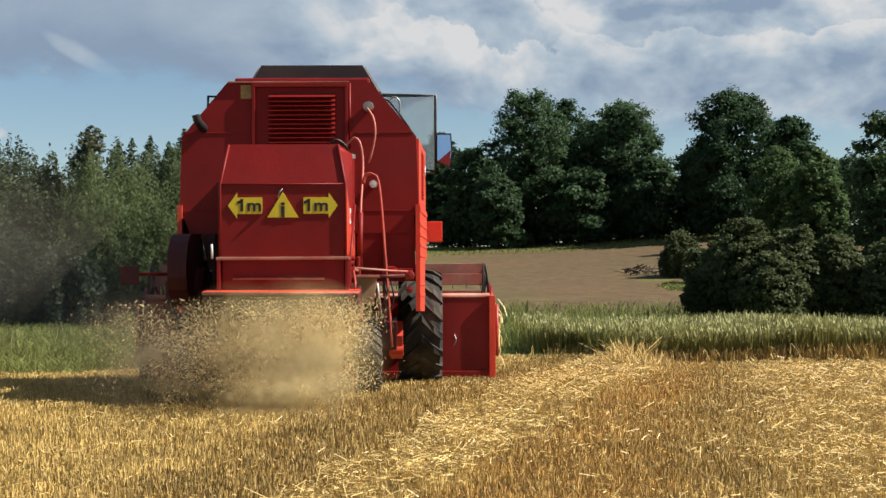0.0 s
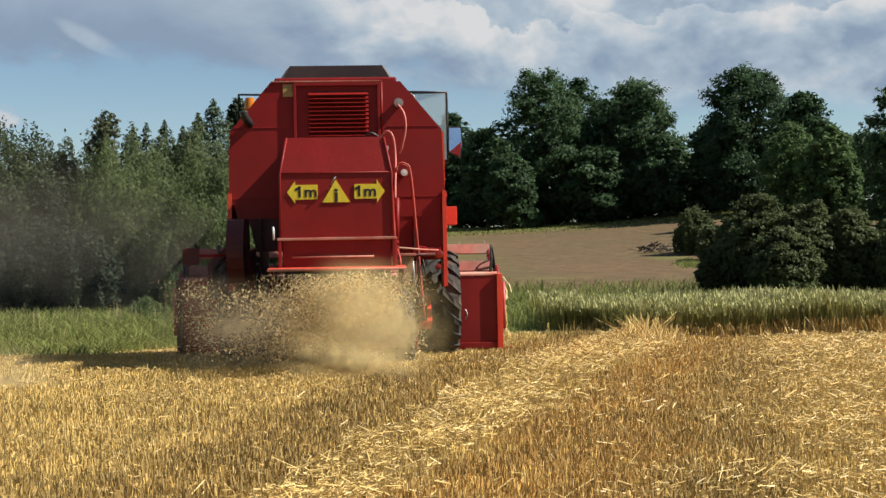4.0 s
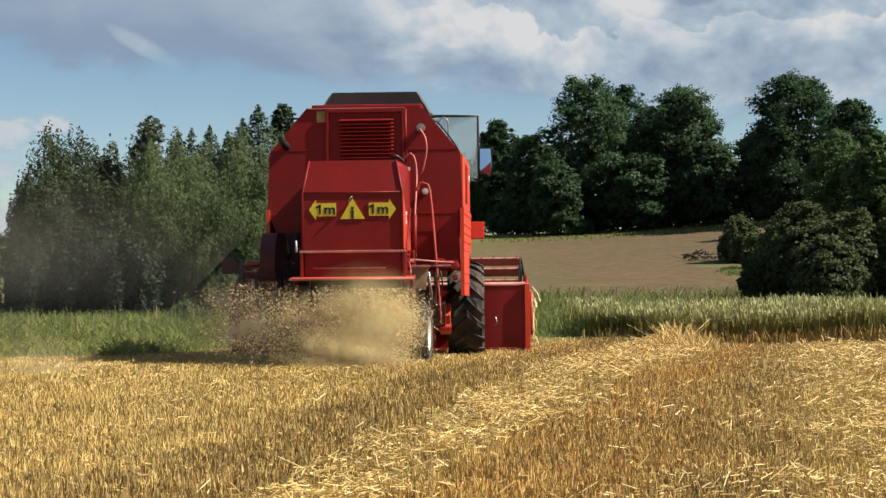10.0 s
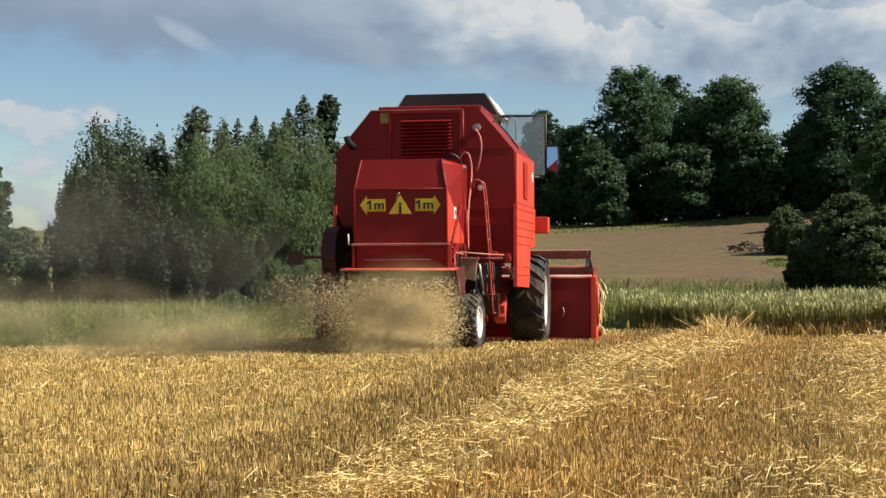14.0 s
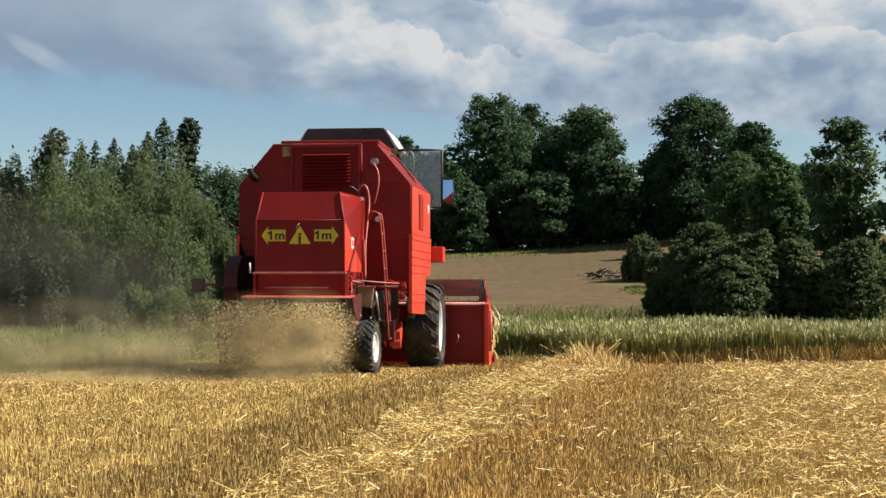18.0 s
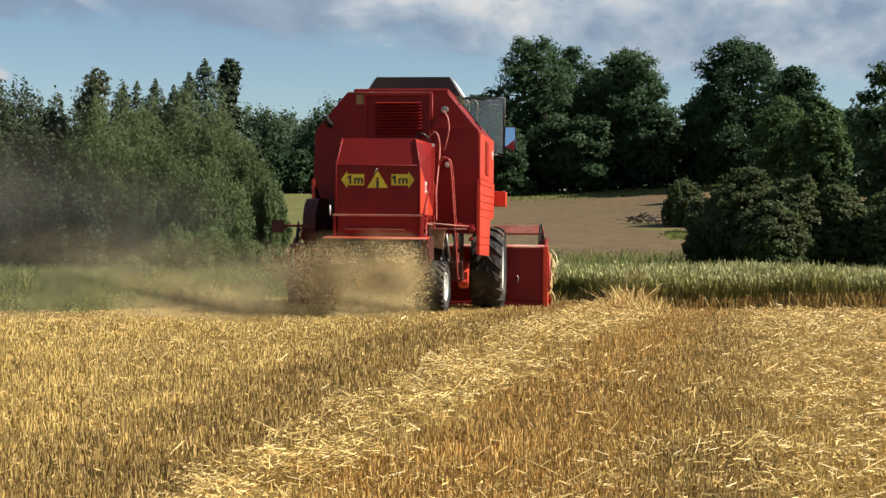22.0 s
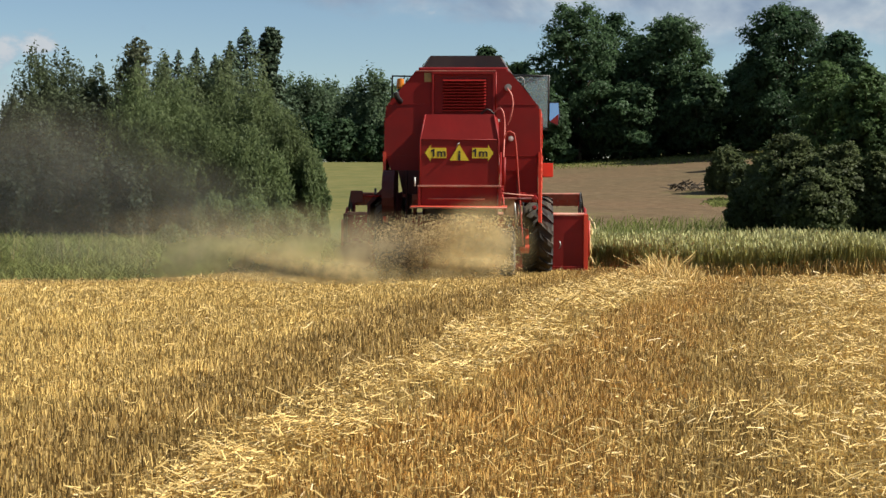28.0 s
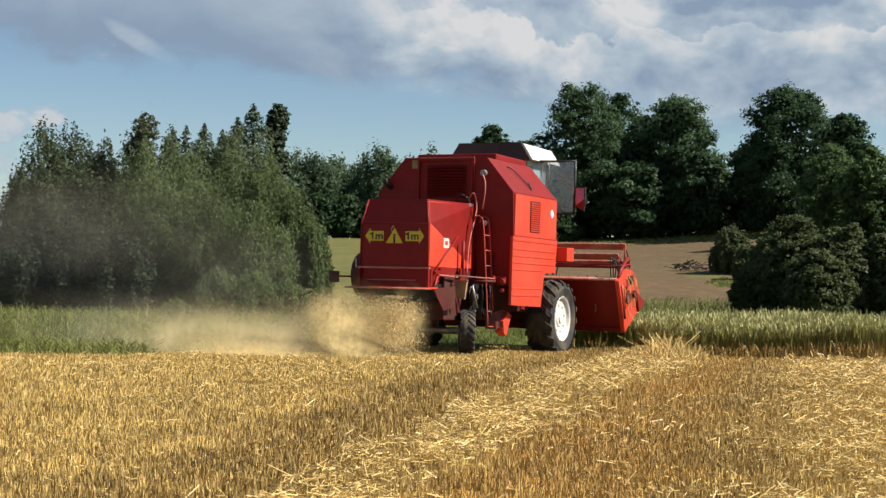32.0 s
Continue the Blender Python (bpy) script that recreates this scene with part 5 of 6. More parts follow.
def make_underside():
    part("chassis", box(-0.68, 0.68, 0.75, 4.6, 0.62, 1.88, 0.03), RED_DARK, combine, "grimy lower body with sieves, shade in its red")
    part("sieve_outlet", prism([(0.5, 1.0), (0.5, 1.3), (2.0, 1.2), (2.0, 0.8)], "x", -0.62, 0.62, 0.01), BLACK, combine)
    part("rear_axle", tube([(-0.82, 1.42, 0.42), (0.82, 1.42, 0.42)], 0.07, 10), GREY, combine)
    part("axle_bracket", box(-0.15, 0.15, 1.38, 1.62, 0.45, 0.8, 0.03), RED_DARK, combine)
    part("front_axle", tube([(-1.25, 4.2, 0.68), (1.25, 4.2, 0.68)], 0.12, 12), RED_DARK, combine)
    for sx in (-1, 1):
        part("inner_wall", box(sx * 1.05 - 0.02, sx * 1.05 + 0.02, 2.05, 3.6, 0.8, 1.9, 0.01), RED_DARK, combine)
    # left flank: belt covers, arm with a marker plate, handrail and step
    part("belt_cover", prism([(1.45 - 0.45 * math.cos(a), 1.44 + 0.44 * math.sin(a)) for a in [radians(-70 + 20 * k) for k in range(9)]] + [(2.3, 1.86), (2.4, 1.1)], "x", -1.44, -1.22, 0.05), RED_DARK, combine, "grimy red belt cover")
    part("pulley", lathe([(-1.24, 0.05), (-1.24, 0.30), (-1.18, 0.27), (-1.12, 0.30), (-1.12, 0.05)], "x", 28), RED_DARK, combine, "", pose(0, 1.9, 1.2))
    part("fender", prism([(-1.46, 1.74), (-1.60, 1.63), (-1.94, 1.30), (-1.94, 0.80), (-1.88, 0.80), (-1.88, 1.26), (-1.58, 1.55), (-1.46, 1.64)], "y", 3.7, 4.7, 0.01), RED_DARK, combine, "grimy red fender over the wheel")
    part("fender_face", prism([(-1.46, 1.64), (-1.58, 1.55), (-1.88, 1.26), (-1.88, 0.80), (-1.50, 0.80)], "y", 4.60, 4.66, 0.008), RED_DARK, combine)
    part("marker_arm", tube([(-1.42, 1.3, 1.40), (-1.85, 1.2, 1.40)], 0.02, 8), RED, combine)
    part("marker_plate", box(-2.02, -1.80, 1.18, 1.21, 1.28, 1.50, 0.008), RED_DARK, combine, "small red marker plate")
    part("handrail", tube(curve_points([(-1.62, 4.3, 1.3), (-1.66, 4.3, 1.75), (-1.58, 4.3, 1.95), (-1.45, 4.3, 1.95)]), 0.02, 8), BLACK, combine, "black handrail")
    part("step_post", tube([(-1.85, 4.6, 0.55), (-1.85, 4.6, 1.6)], 0.025, 8), BLACK, combine)
    part("step", box(-1.9, -1.45, 4.4, 4.75, 1.25, 1.29, 0.008), BLACK, combine)


def make_cab():
    y0, y1 = 4.22, 5.55
    frame_bm = bmesh.new()
    for sx in (-1, 1):
        for y in (y0 + 0.04, y1 - 0.04):
            box(sx * 0.80 - 0.035, sx * 0.80 + 0.035, y - 0.035, y + 0.035, 2.3, 3.98, bm=frame_bm)
    box(-0.83, 0.83, y0, y1, 2.0, 2.35, bm=frame_bm)
    part("cab_frame", finish(frame_bm, bevel=0.01), RED_DARK, combine)
    for sx in (-1, 1):
        part("side_glass", box(sx * 0.80 - 0.006, sx * 0.80 + 0.006, y0 + 0.08, y1 - 0.08, 2.36, 3.95, 0), GLASS, combine, "dusty cab side window")
    part("rear_glass", box(-0.76, 0.76, y0 + 0.02, y0 + 0.032, 3.78, 3.95, 0), GLASS, combine)
    part("windscreen", box(-0.76, 0.76, y1 - 0.05, y1 - 0.038, 2.36, 3.95, 0), GLASS, combine)
    part("seat_back", box(-0.25, 0.25, 4.35, 4.5, 2.4, 3.0, 0.05), BLACK, combine)
    # roof: dark rear panel between white flanks
    part("cab_roof", prism([(-0.74, 4.28), (0.74, 4.28), (0.96, 3.94), (-0.96, 3.94)], "y", 4.3, 5.95, 0.02), WHITE, combine, "white cab roof with a dark rear")
    part("roof_rear_panel", prism([(-0.70, 4.30), (0.70, 4.30), (0.92, 3.93), (-0.92, 3.93)], "y", 4.25, 4.33, 0.012), ROOF, combine, "dark panel across the roof's rear")
    part("roof_box", prism([(-0.60, 4.305), (0.60, 4.305), (0.64, 4.26), (-0.64, 4.26)], "y", 4.3, 5.4, 0.01), ROOF, combine)
    # open door on the right, its frame and pane
    door = part("cab_door", tube([(0.90, 4.72, 3.94), (1.72, 4.80, 3.94), (1.70, 4.82, 2.84)], 0.028, 8), BLACK, combine, "open cab door with dusty glass")
    part("door_glass", box(0.94, 1.70, 4.77, 4.78, 2.88, 3.93, 0), GLASS, door)
    part("door_sill", tube([(0.90, 4.76, 2.86), (1.71, 4.82, 2.84)], 0.022, 8), BLACK, door)
    part("grab_loop", tube(curve_points([(1.06, 4.6, 3.6), (1.06, 4.6, 3.82), (1.13, 4.6, 3.9), (1.21, 4.6, 3.82), (1.21, 4.6, 3.5)]), 0.012, 6), GREY, combine)
    mir = part("side_mirror", prism([(1.72, 3.0), (1.92, 2.9), (1.96, 3.12), (1.94, 3.40), (1.73, 3.40)], "y", 4.80, 4.86, 0.02), BLACK, combine, "wing mirror showing the sky")
    part("mirror_glass", prism([(1.74, 3.02), (1.905, 2.94), (1.94, 3.12), (1.925, 3.38), (1.745, 3.38)], "y", 4.788, 4.796, 0), MIRROR, mir, "", pose(0, 0, 0))
    part("reflector", prism([(1.745, 3.0), (1.91, 2.93), (1.935, 3.16)], "y", 4.776, 4.784, 0), REDLENS, mir, "red corner of the mirror")
    arm = part("mirror_arm", tube([(-0.86, 4.75, 3.92), (-1.52, 4.8, 3.94), (-1.54, 4.81, 3.2)], 0.022, 8), BLACK, combine)
    bc = part("beacon", lathe([(0, 0.06), (0.03, 0.085), (0.12, 0.08), (0.2, 0.07), (0.215, 0.003)], "z", 18), AMBER, combine, "amber rotating beacon", pose(-1.34, 4.6, 3.66))
    part("bracket", box(-0.05, 0.05, -0.05, 0.05, -0.35, 0.0, 0.008), BLACK, bc)


def make_wheel(name, radius, width, rim_r, lugs, lug_h, label):
    """A wheel round the x axis: tyre with slanting lugs, dished rim with a hub and bolts."""
    w = width / 2
    tyre_bm = lathe([(-w * 0.82, rim_r), (-w, rim_r + (radius - rim_r) * 0.5), (-w * 0.86, radius - lug_h - 0.02), (-w * 0.5, radius - lug_h),
                     (w * 0.5, radius - lug_h), (w * 0.86, radius - lug_h - 0.02), (w, rim_r + (radius - rim_r) * 0.5), (w * 0.82, rim_r)], "x", 44, caps=False)
    tyre = part(name, tyre_bm, RUBBER, combine, label)
    for sx in (-1, 1):
        for k in range(lugs):
            a0 = 2 * math.pi * (k + (0.5 if sx > 0 else 0)) / lugs
            bm = bmesh.new()
            ring = []
            sweep, thick = 1.9 * math.pi / lugs, 0.50 * math.pi / lugs
            for x, da, top in ((0.02, 0.0, radius), (w * 0.6, sweep * 0.6, radius - 0.006), (w * 0.99, sweep, radius - lug_h * 1.3)):
                for dd, rr in ((-thick, radius - lug_h * 2.2), (-thick * 0.7, top), (thick * 0.7, top), (thick, radius - lug_h * 2.2)):
                    a = a0 + da + dd
                    ring.append(bm.verts.new((sx * x, rr * math.cos(a), rr * math.sin(a))))
            for i in (0, 4):
                for j in range(3):
                    bm.faces.new((ring[i + j], ring[i + j + 1], ring[i + j + 5], ring[i + j + 4]))
            bm.faces.new(ring[0:4]), bm.faces.new(ring[8:12])
            part("lug", finish(bm), RUBBER, tyre)
    for sx in (-1, 1):
        rim = lathe([(sx * w * 0.80, rim_r + 0.012), (sx * w * 0.86, rim_r), (sx * w * 0.80, rim_r * 0.93), (sx * w * 0.62, rim_r * 0.86), (sx * w * 0.58, rim_r * 0.4),
                     (sx * w * 0.66, rim_r * 0.34), (sx * w * 0.66, rim_r * 0.2), (sx * w * 0.74, rim_r * 0.18), (sx * w * 0.74, 0.002)], "x", 32, caps=False)
        part("rim", finish(rim), WHITE, tyre, "white dished wheel rim")
    for k in range(8):
        a = k * math.pi / 4
        part("wheel_bolt", lathe([(w * 0.56, 0.02), (w * 0.64, 0.02), (w * 0.65, 0.002)], "x", 6), GREY, tyre, "", pose(0, rim_r * 0.6 * math.cos(a), rim_r * 0.6 * math.sin(a)))
    return tyre


FRONT_R, REAR_R = 0.79, 0.45
FRONT_AT = [(-1.49, 4.2), (1.49, 4.2)]
REAR_AT = [(-0.86, 1.42), (0.86, 1.42)]
make_body()
make_hood()
make_pipes()
make_underside()
make_cab()
front_wheels = [make_wheel("drive_wheel", FRONT_R, 0.60, 0.45, 18, 0.045, "large lugged drive tyre, dusty") for _ in FRONT_AT]
rear_wheels = [make_wheel("steering_wheel_tyre", REAR_R, 0.28, 0.24, 22, 0.02, "small dusty steering tyre") for _ in REAR_AT]
HALF, HY0, HY1 = 2.50, 5.20, 6.40


def make_feeder():
    return part("feeder_house", prism([(4.1, 1.7), (5.2, 0.95), (5.2, 0.25), (4.1, 0.9)], "x", -0.62, 0.62, 0.02), RED, combine)


def make_header():
    hd = part("header", prism([(HY0, -0.10), (HY0, 1.06), (HY0 + 0.05, 1.06), (HY0 + 0.05, 0.24), (HY0 + 0.3, 0.12), (HY1 - 0.1, 0.0), (HY1 - 0.1, -0.05), (HY0 + 0.28, -0.08)], "x", -HALF, HALF, 0.008), RED, combine, "wide red cutting header")
    part("top_tube", tube([(-HALF, HY0 + 0.02, 1.08), (HALF, HY0 + 0.02, 1.08)], 0.035, 10), WORN, hd, "worn pale top tube")
    part("bottom_rail", box(-HALF, HALF, HY0 - 0.04, HY0, -0.11, -0.01, 0.012), RED, hd)
    for x in (-1.2, 1.2):
        part("stiffener", box(x - 0.03, x + 0.03, HY0 - 0.035, HY0, 0.2, 0.96, 0.008), RED, hd)
    part("hook", tube(curve_points([(1.98, HY0 - 0.03, 0.52), (2.0, HY0 - 0.07, 0.44), (1.97, HY0 - 0.05, 0.36)]), 0.011, 6), GREY, hd, "small bent wire hook")
    for sx in (-1, 1):
        x0, x1 = (HALF, HALF + 0.06) if sx > 0 else (-HALF - 0.06, -HALF)
        # east end lightened as in sun, west end darkened as in shade, by colour
        end = part("end_panel", prism([(HY0 - 0.04, -0.11), (HY0 - 0.04, 1.08), (HY0 + 0.5, 1.12), (HY1 - 0.32, 0.92), (HY1 - 0.06, 0.60), (HY1, 0.10), (HY1 - 0.1, -0.08)], "x", x0, x1, 0.01), ORANGE_RED if sx > 0 else RED_DARK, hd, "end panel in red lightened for the sun side" if sx > 0 else "grimy end panel, red darkened for the shaded side")
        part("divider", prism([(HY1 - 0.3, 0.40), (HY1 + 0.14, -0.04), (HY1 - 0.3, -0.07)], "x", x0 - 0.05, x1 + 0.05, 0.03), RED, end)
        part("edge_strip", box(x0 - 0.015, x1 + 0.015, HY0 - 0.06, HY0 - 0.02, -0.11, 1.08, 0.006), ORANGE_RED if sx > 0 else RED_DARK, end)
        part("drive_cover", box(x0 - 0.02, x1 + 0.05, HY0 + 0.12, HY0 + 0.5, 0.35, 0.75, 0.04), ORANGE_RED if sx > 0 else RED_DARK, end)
        part("reel_arm", tube([(sx * (HALF + 0.02), HY0 - 0.02, 1.0), (sx * (HALF + 0.02), HY0 + 0.3, 1.18), (sx * (HALF + 0.02), 6.0, 1.22)], 0.04, 8), RED, end)
        side = sx * (HALF + 0.10)
        for y, z, r in ((HY0 + 0.30, 0.55, 0.15), (HY0 + 0.62, 0.80, 0.10), (HY0 + 0.75, 0.42, 0.08)):
            part("drive_sprocket", lathe([(-0.03, 0.02), (-0.03, r), (0.03, r), (0.03, 0.02)], "x", 18), RED_DARK, end, "dark drive sprocket", pose(side, y, z))
        part("chain_run", tube([(side, HY0 + 0.22, 0.68), (side, HY0 + 0.56, 0.89)], 0.014, 6), BLACK, end)
        part("lift_spring", tube([(side, HY0 - 0.02, 0.20), (side, HY0 + 0.02, 0.95)], 0.024, 8), PIPE_RED, end)
        for k in range(3):
            y = HY0 + 0.04 + 0.1 * k
            part("hose", tube(curve_points([(sx * (HALF - 0.12), y, 0.98), (sx * (HALF - 0.1 + 0.03 * k), y - 0.03, 1.30), (sx * (HALF - 0.08), y + 0.05, 1.54 - 0.07 * k), (sx * (HALF - 0.02), y + 0.16, 1.25), (sx * (HALF - 0.01), y + 0.2, 0.98)]), 0.014, 6), BLACK, end)
    auger = part("auger", lathe([(-HALF + 0.05, 0.02), (-HALF + 0.05, 0.15), (HALF - 0.05, 0.15), (HALF - 0.05, 0.02)], "x", 20), RED_DARK, hd, "", pose(0, HY0 + 0.42, 0.42))
    fl = bmesh.new()
    for side in (-1, 1):
        prev = None
        for k in range(61):
            a, x = k * 0.42 * side, side * (0.4 + 1.9 * k / 60)
            cur = [fl.verts.new((x, rr * math.cos(a), rr * math.sin(a))) for rr in (0.14, 0.26)]
            if prev:
                fl.faces.new((prev[0], prev[1], cur[1], cur[0]))
            prev = cur
    bmesh.ops.solidify(fl, geom=fl.faces[:], thickness=0.008)
    part("flighting", finish(fl), GREY, auger)
    for k in range(46):
        x = -HALF + 0.06 + k * (2 * HALF - 0.12) / 45
        part("knife_guard", prism([(x - 0.018, HY1 - 0.12), (x + 0.018, HY1 - 0.12), (x, HY1 + 0.02)], "z", -0.05, -0.02, 0), GREY, hd)
    # straw caught on the right end
    sx_pts = []
    for k in range(44):
        x, y, z = HALF + rng.uniform(0.02, 0.16), HY0 + rng.uniform(0.0, 0.9), rng.uniform(0.1, 0.95)
        ln = rng.uniform(0.1, 0.28)
        d = np.array((rng.normal(0, 0.25), rng.normal(0, 0.3), -1.0)) * ln
        a, s = np.array((x, y, z + ln / 2)), np.array((0.006, 0.004, 0))
        sx_pts.append([[a - s, a + s], [a + d * 0.5 + (0.03, 0, 0) - s, a + d * 0.5 + (0.03, 0, 0) + s], [a + d - s, a + d + s]])
    tagged(strips_object("caught_straw", np.array(sx_pts), STRAW, hd), "straw caught on the header's end", kind="stuff")
    return hd


def make_reel():
    """The tined reel, round its own axis."""
    reel = part("reel", tube([(-HALF + 0.02, 0, 0), (HALF - 0.02, 0, 0)], 0.045, 10), RED, combine, "red reel with tine bars")
    tb = bmesh.new()
    for k in range(5):
        a = k * 2 * math.pi / 5
        c, s = 0.43 * math.cos(a), 0.43 * math.sin(a)
        part("tine_bar", box(-HALF + 0.05, HALF - 0.05, c - 0.02, c + 0.02, s - 0.085, s + 0.085, 0.006), WORN, reel, "worn pale red reel board")
        for i in range(24):
            x = -HALF + 0.12 + i * (2 * HALF - 0.24) / 23
            box(x - 0.006, x + 0.006, c - 0.006, c + 0.006, s - 0.14, s - 0.02, bm=tb)
        for x in (-HALF + 0.06, -0.8, 0.8, HALF - 0.06):
            part("spoke", tube([(x, 0, 0), (x, c, s)], 0.02, 6), RED, reel)
    for x in (-HALF + 0.06, -0.8, 0.8, HALF - 0.06):
        ring = [(x, 0.43 * math.cos(k * 2 * math.pi / 5), 0.43 * math.sin(k * 2 * math.pi / 5)) for k in range(6)]
        part("spider_ring", tube(ring, 0.014, 6), RED, reel)
    tagged(part("tines", finish(tb), GREY, reel), kind="stuff")
    return reel


feeder = make_feeder()
header = make_header()
reel = make_reel()


# ---- chaff and dust ----
def flakes(p, length, broad=0.3):
    """Loose flakes at the places p: (n, 4, 3)."""
    n = len(p)
    a = rng.normal(0, 1, (n, 3))
    a /= np.linalg.norm(a, axis=1)[:, None]
    b = np.cross(a, rng.normal(0, 1, (n, 3)))
    b /= np.linalg.norm(b, axis=1)[:, None]
    ln = length * rng.gamma(3.0, 0.33, n).clip(0.35, 3)[:, None]
    return np.stack([p - a * ln, p - b * ln * broad, p + a * ln, p + b * ln * broad], 1)


def drum(n, half, radius):
    """Places in a lying drum, crowded in streaks."""
    k = max(30, n // 160)
    a, r = rng.random(k) * 6.283, radius * np.sqrt(rng.random(k))
    c = np.stack([rng.uniform(-half, half, k) + rng.normal(0, 0.1, k), r * np.cos(a), r * np.sin(a)], 1)
    p = c[rng.integers(0, k, n)] + rng.normal(0, 1, (n, 3)) * [0.12, 0.09, 0.09]
    out = np.hypot(p[:, 1], p[:, 2])
    over = np.maximum(1, out / (radius * 1.12))
    p[:, 1:] /= over[:, None]
    return p


def make_chaff():
    """Rigid pieces of the spray behind the chopper; each tumbles round a cross axis while it is carried along."""
    out = []
    for i, (dx, half, mat, n, ln, label) in enumerate((
            (0.05, 0.42, CHAFF, 18000, 0.012, "golden chopped straw flying from the chopper"),
            (0.50, 0.30, CHAFF, 12000, 0.012, "golden chopped straw flying from the chopper"),
            (-0.45, 0.45, CHAFF_DARK, 14000, 0.011, "brown chaff whirling behind the combine"),
            (-1.25, 0.60, CHAFF_DARK, 9000, 0.011, "brown chaff whirling behind the combine"),
            (-0.85, 0.75, CHAFF, 2600, 0.013, "pale chips of straw sparkling behind the combine"))):
        ob = quads_object("chaff_cloud", flakes(drum(n, half, 0.47), ln, 0.24), mat)
        tagged(ob, label, "chaff", "spray behind the combine", "stuff")
        out.append((ob, dx, 0.59, 55 + 13 * i, i))
    for i, (dx, dz, half, mat) in enumerate((
            (0.48, 0.64, (0.60, 0.25, 0.74), DUST), (0.05, 0.60, (0.62, 0.30, 0.75), DUST), (-0.55, 0.62, (0.75, 0.35, 0.70), DUST),
            (-1.35, 0.55, (1.05, 0.35, 0.66), WHIRL), (0.1, 0.20, (1.05, 0.5, 0.36), DUST), (-1.7, 0.50, (1.0, 0.4, 0.70), SETTLING), (-2.6, 0.60, (1.5, 0.5, 0.85), SETTLING), (-4.2, 0.60, (2.4, 0.6, 0.95), SETTLING), (-6.4, 0.7, (2.8, 0.6, 1.0), HAZE), (-2.1, 0.30, (2.2, 0.5, 0.50), DUST), (0.40, 0.62, (0.85, 0.3, 0.80), DUST))):
        ob = puff(half, mat)
        tagged(ob, "thin golden dust hanging behind the combine", "dust", "spray behind the combine", "stuff")
        out.append((ob, dx, dz, 0, 6 + i))
    return out


def puff(half, mat):
    """A soft lens-shaped puff of dust."""
    bm = bmesh.new()
    bmesh.ops.create_uvsphere(bm, u_segments=28, v_segments=16, radius=1.0)
    for v in bm.verts:
        w = 1 + 0.10 * noise.noise(v.co * 2.1 + Vector(half) * 5)
        v.co = Vector((v.co.x * half[0], v.co.y * half[1] * 0.4, v.co.z * half[2])) * w
    bmesh.ops.delete(bm, geom=[v for v in bm.verts if v.co.y > 0.02], context="VERTS")  # a veil, open at its back
    for f in bm.faces:
        f.smooth = True
    me = bpy.data.meshes.new("dust_puff")
    bm.to_mesh(me)
    bm.free()
    me.materials.append(mat)
    return new("dust_puff", me)


chaff = make_chaff()


def make_drift():
    """Dust drifting west over the verge."""
    out = []
    for i, (x, y, z, half) in enumerate(((-3.6, 20.5, 1.0, (2.2, 0.6, 1.1)), (-6.4, 22.0, 1.5, (3.2, 0.7, 1.5)), (-9.5, 25.0, 1.6, (3.4, 0.8, 1.6)))):
        ob = puff(half, HAZE)
        tagged(ob, "pale dust haze drifting over the verge", "dust", "drifting dust", "stuff")
        out.append((ob, x, y, z, i))
    return out


drift = make_drift()


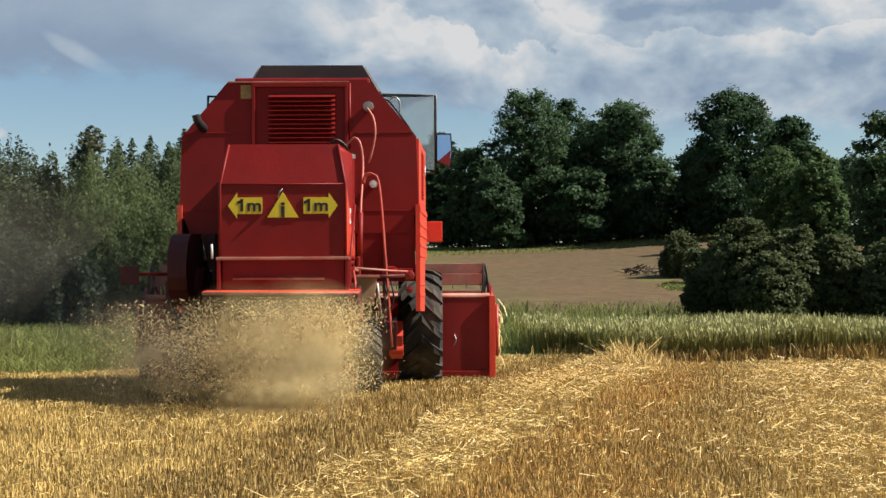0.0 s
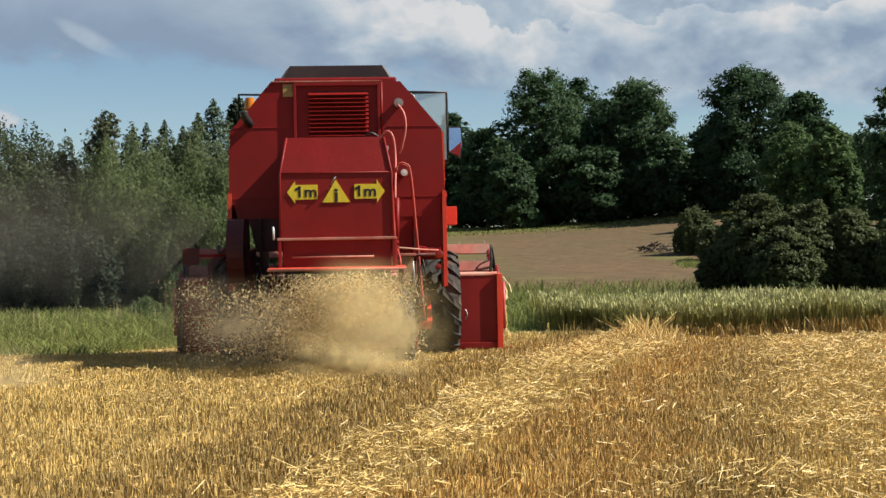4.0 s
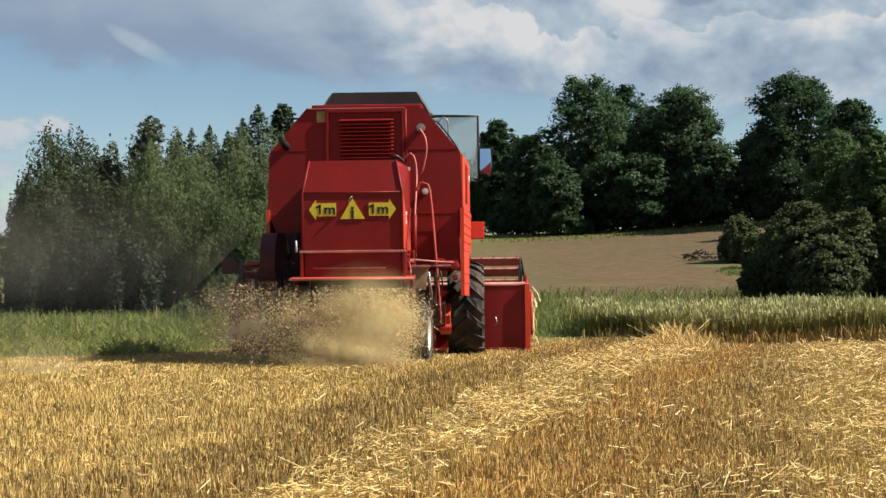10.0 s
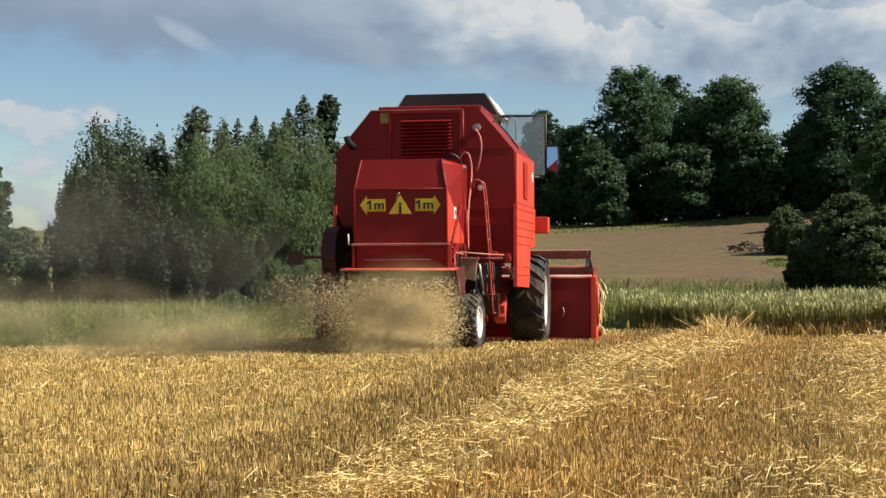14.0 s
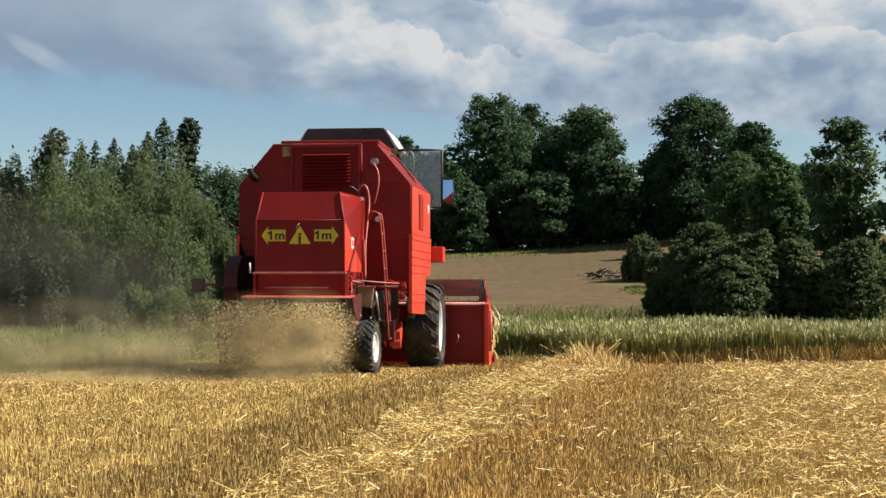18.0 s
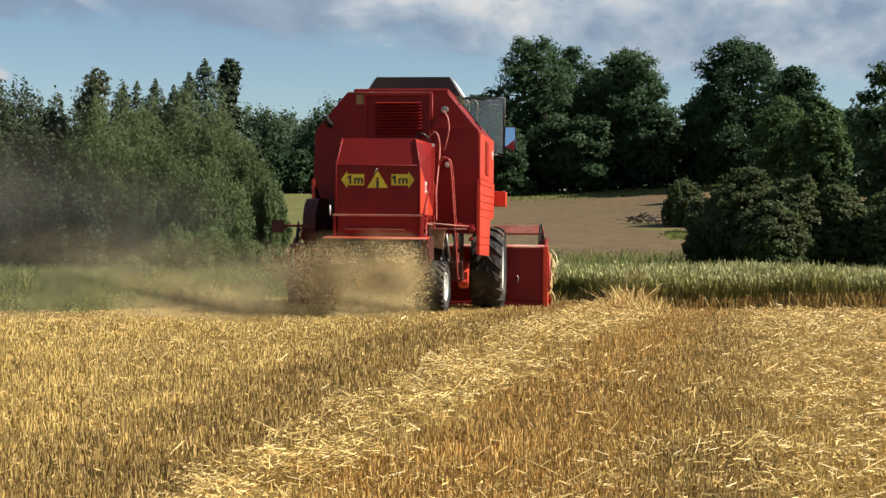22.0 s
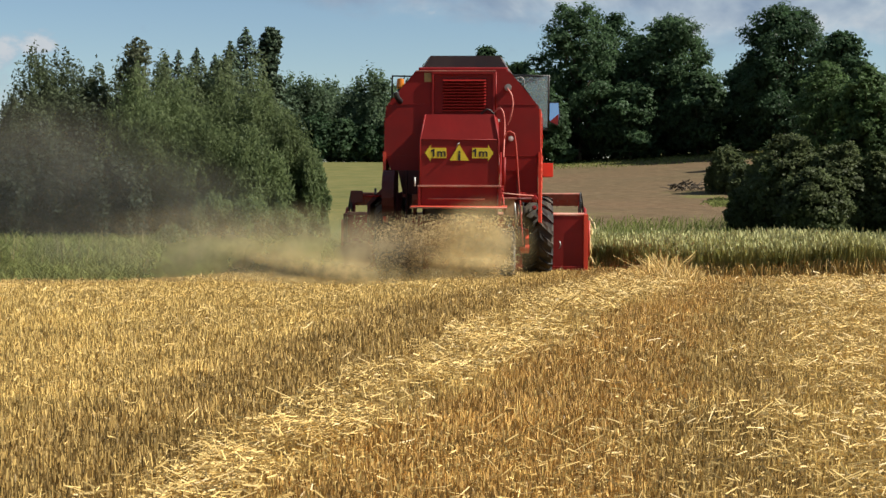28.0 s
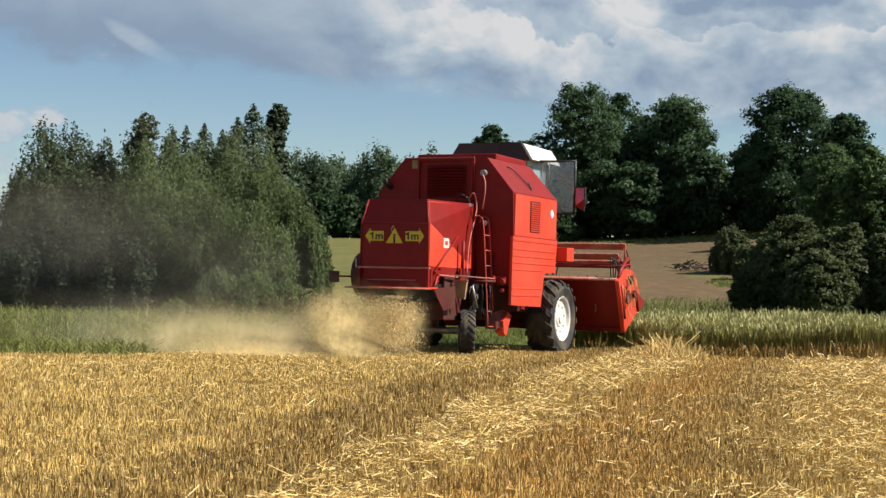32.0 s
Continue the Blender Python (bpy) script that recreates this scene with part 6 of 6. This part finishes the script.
# ---- what moves ----
# seconds, x, y, z, heading (degrees east of north), pitch
DRIVE = [
    (0, -1.421, 15.868, 0.021, 0.58, -0.74), (0.5, -1.373, 16.106, 0.022, 0.20, -1.27), (1, -1.315, 16.337, 0.024, -0.39, -1.60),
    (1.5, -1.268, 16.552, 0.027, -0.88, -1.71), (2, -1.232, 16.754, 0.031, -1.24, -1.61), (2.5, -1.213, 16.947, 0.034, -1.38, -1.35),
    (3, -1.204, 17.143, 0.029, -1.41, -1.08), (3.5, -1.154, 17.354, 0.014, -2.19, -1.14), (5.5, -1.124, 18.170, -0.009, -3.39, -1.39),
    (6, -1.148, 18.365, -0.017, -3.15, -1.42), (6.5, -1.172, 18.552, -0.029, -3.13, -1.41), (7, -1.179, 18.730, -0.043, -2.76, -1.40),
    (7.5, -1.244, 18.887, -0.055, -2.06, -1.37), (8, -1.282, 19.026, -0.071, -1.88, -1.32), (8.5, -1.324, 19.143, -0.085, -1.31, -1.25),
    (9, -1.356, 19.254, -0.091, -0.91, -1.18), (9.5, -1.415, 19.389, -0.106, 0.05, -1.25), (10, -1.436, 19.530, -0.115, 0.58, -1.31),
    (10.5, -1.482, 19.669, -0.122, 1.66, -1.38), (11, -1.493, 19.813, -0.123, 2.25, -1.47), (11.5, -1.506, 19.964, -0.127, 3.03, -1.56),
    (12, -1.509, 20.125, -0.129, 3.50, -1.65), (12.5, -1.531, 20.291, -0.136, 4.45, -1.62), (13, -1.512, 20.461, -0.141, 4.94, -1.59),
    (13.5, -1.524, 20.626, -0.144, 5.61, -1.57), (15.5, -1.311, 21.290, -0.135, 7.22, -1.60), (16, -1.267, 21.450, -0.140, 7.16, -1.58),
    (16.5, -1.265, 21.599, -0.144, 7.97, -1.58), (17, -1.235, 21.735, -0.148, 8.05, -1.56), (17.5, -1.196, 21.870, -0.159, 8.23, -1.54),
    (18, -1.158, 22.008, -0.172, 8.38, -1.53), (18.5, -1.111, 22.144, -0.171, 8.56, -1.48), (19, -1.080, 22.283, -0.169, 9.62, -1.45),
    (19.5, -1.017, 22.427, -0.170, 9.22, -1.53), (20, -0.947, 22.582, -0.175, 9.22, -1.60), (20.5, -0.856, 22.746, -0.183, 8.93, -1.64),
    (21, -0.785, 22.913, -0.191, 8.62, -1.66), (21.5, -0.708, 23.070, -0.191, 8.25, -1.63), (22, -0.618, 23.218, -0.193, 7.49, -1.60),
    (22.5, -0.515, 23.364, -0.196, 6.93, -1.61), (23, -0.426, 23.515, -0.202, 6.32, -1.62), (23.5, -0.342, 23.675, -0.213, 5.70, -1.61),
    (24, -0.268, 23.842, -0.224, 5.28, -1.60), (24.5, -0.202, 24.008, -0.233, 4.82, -1.62), (26.5, 0.028, 24.636, -0.233, 2.73, -1.69),
    (27, 0.086, 24.791, -0.236, 2.28, -1.73), (27.5, 0.134, 24.935, -0.242, 1.88, -1.67), (28, 0.191, 25.074, -0.250, 1.61, -1.63),
    (28.5, 0.233, 25.210, -0.251, 0.79, -1.58), (29, 0.228, 25.341, -0.252, 0.81, -1.60), (29.5, 0.128, 25.467, -0.258, 2.44, -1.72),
    (30, -0.047, 25.585, -0.264, 5.46, -1.89), (30.5, -0.317, 25.693, -0.266, 9.54, -1.97), (31, -0.615, 25.810, -0.295, 14.73, -2.04),
    (31.5, -0.889, 25.942, -0.312, 19.49, -1.92), (32, -1.097, 26.106, -0.340, 24.37, -1.90),
]


def drive_at(t):
    ts = [r[0] for r in DRIVE]
    return [float(np.interp(t, ts, [r[k] for r in DRIVE])) for k in range(1, 6)]


def lift_at(t):
    """How far the header is lifted at the headland, in degrees about the top of its feeder."""
    return float(np.interp(t, (0, 29.2, 30.2, 31, 32), (0, 0, 6.0, 18.0, 25.0)))


def motions():
    walk(combine, [(t, pose(x, y, z, p, 0, -yaw)) for t, x, y, z, yaw, p in DRIVE])
    # roll of the wheels from the way that the front axle covers
    spins, roll, prev = [], 0.0, None
    for t in np.arange(0, 32.01, 0.5):
        x, y, z, yaw, p = drive_at(t)
        f = Vector((x + 4.2 * math.sin(radians(yaw)), y + 4.2 * math.cos(radians(yaw)), 0))
        if prev:
            roll += (f - prev).length
        prev = f
        spins.append((float(t), roll))
    for w, (wx, wy) in zip(front_wheels, FRONT_AT):
        walk(w, [(t, pose(wx, wy, FRONT_R - 0.12, -math.degrees(s / FRONT_R))) for t, s in spins])
    for w, (wx, wy) in zip(rear_wheels, REAR_AT):
        walk(w, [(t, pose(wx, wy, REAR_R - 0.07, 0, 0, float(np.interp(t, (0, 3, 6, 9, 28.5, 30, 32), (8, 0, -6, -4, -3, 24, 28)))) @ pose(0, 0, 0, -math.degrees(s / REAR_R))) for t, s in spins])

    def lifted(t):
        return pose(0, 4.3, 1.5) @ pose(0, 0, 0, lift_at(t)) @ pose(0, -4.3, -1.5)
    steps = [float(t) for t in np.arange(0, 32.01, 0.5)]
    walk(feeder, [(t, lifted(t)) for t in steps])
    walk(header, [(t, lifted(t)) for t in steps])
    walk(reel, [(t, lifted(t) @ pose(0, 5.95, 1.06, -50 * t)) for t in steps])
    for ob, dx, dz, speed, i in chaff:
        rows = []
        for t in steps:
            x, y, z, yaw, p = drive_at(t)
            base = pose(x, y, z, 0, 0, -yaw)
            low = dx < -1.4 and not speed
            out = float(np.interp(t, (0, 11, 15, 29, 32), (2.2, 2.2, 1.1, 1.0, 0.75))) if low else 1.0  # the dust hangs closer later on
            sunk = float(np.interp(t, (0, 11, 15, 29, 32), (0.55, 0.55, 0.05, 0.12, 0.2))) if low else 0.0  # and rises higher
            if i == 8:  # the thick of the spray swings across
                dx = float(np.interp(t, (0, 1, 3, 4, 6, 12, 15, 25, 27, 30, 32), (-0.4, 0.15, -0.1, 0.1, 0.3, 0.25, -0.5, -0.5, 0.1, -0.1, -0.6)))
            rows.append((t, base @ pose(dx * out + 0.08 * math.sin(t * 1.3 + i), (-0.45 - 0.22 * (i % 3) if speed else -0.25 - 0.13 * (i - 6) - (0.9 if i > 10 else 0.55 if i > 7 else 0.0)) + 0.1 * math.sin(t * 0.9 + 2 * i), dz - sunk + 0.05 * math.sin(t * 1.7 + i), speed * 2 * t, 0 if speed else 10 * math.sin(t * 1.1 + i))))
        walk(ob, rows)
    for ob, x, y, z, i in drift:
        rows = []
        for t in steps:
            cx, cy, cz, yaw, p = drive_at(t)
            rows.append((t, pose(x + 0.5 * math.sin(t * 0.21 + i) - 0.02 * t, y + 0.6 * (cy - 19), z + 0.15 * math.sin(t * 0.4 + i), 0, 9 * math.sin(t * 0.5 + i), 0)))
        walk(ob, rows)


motions()
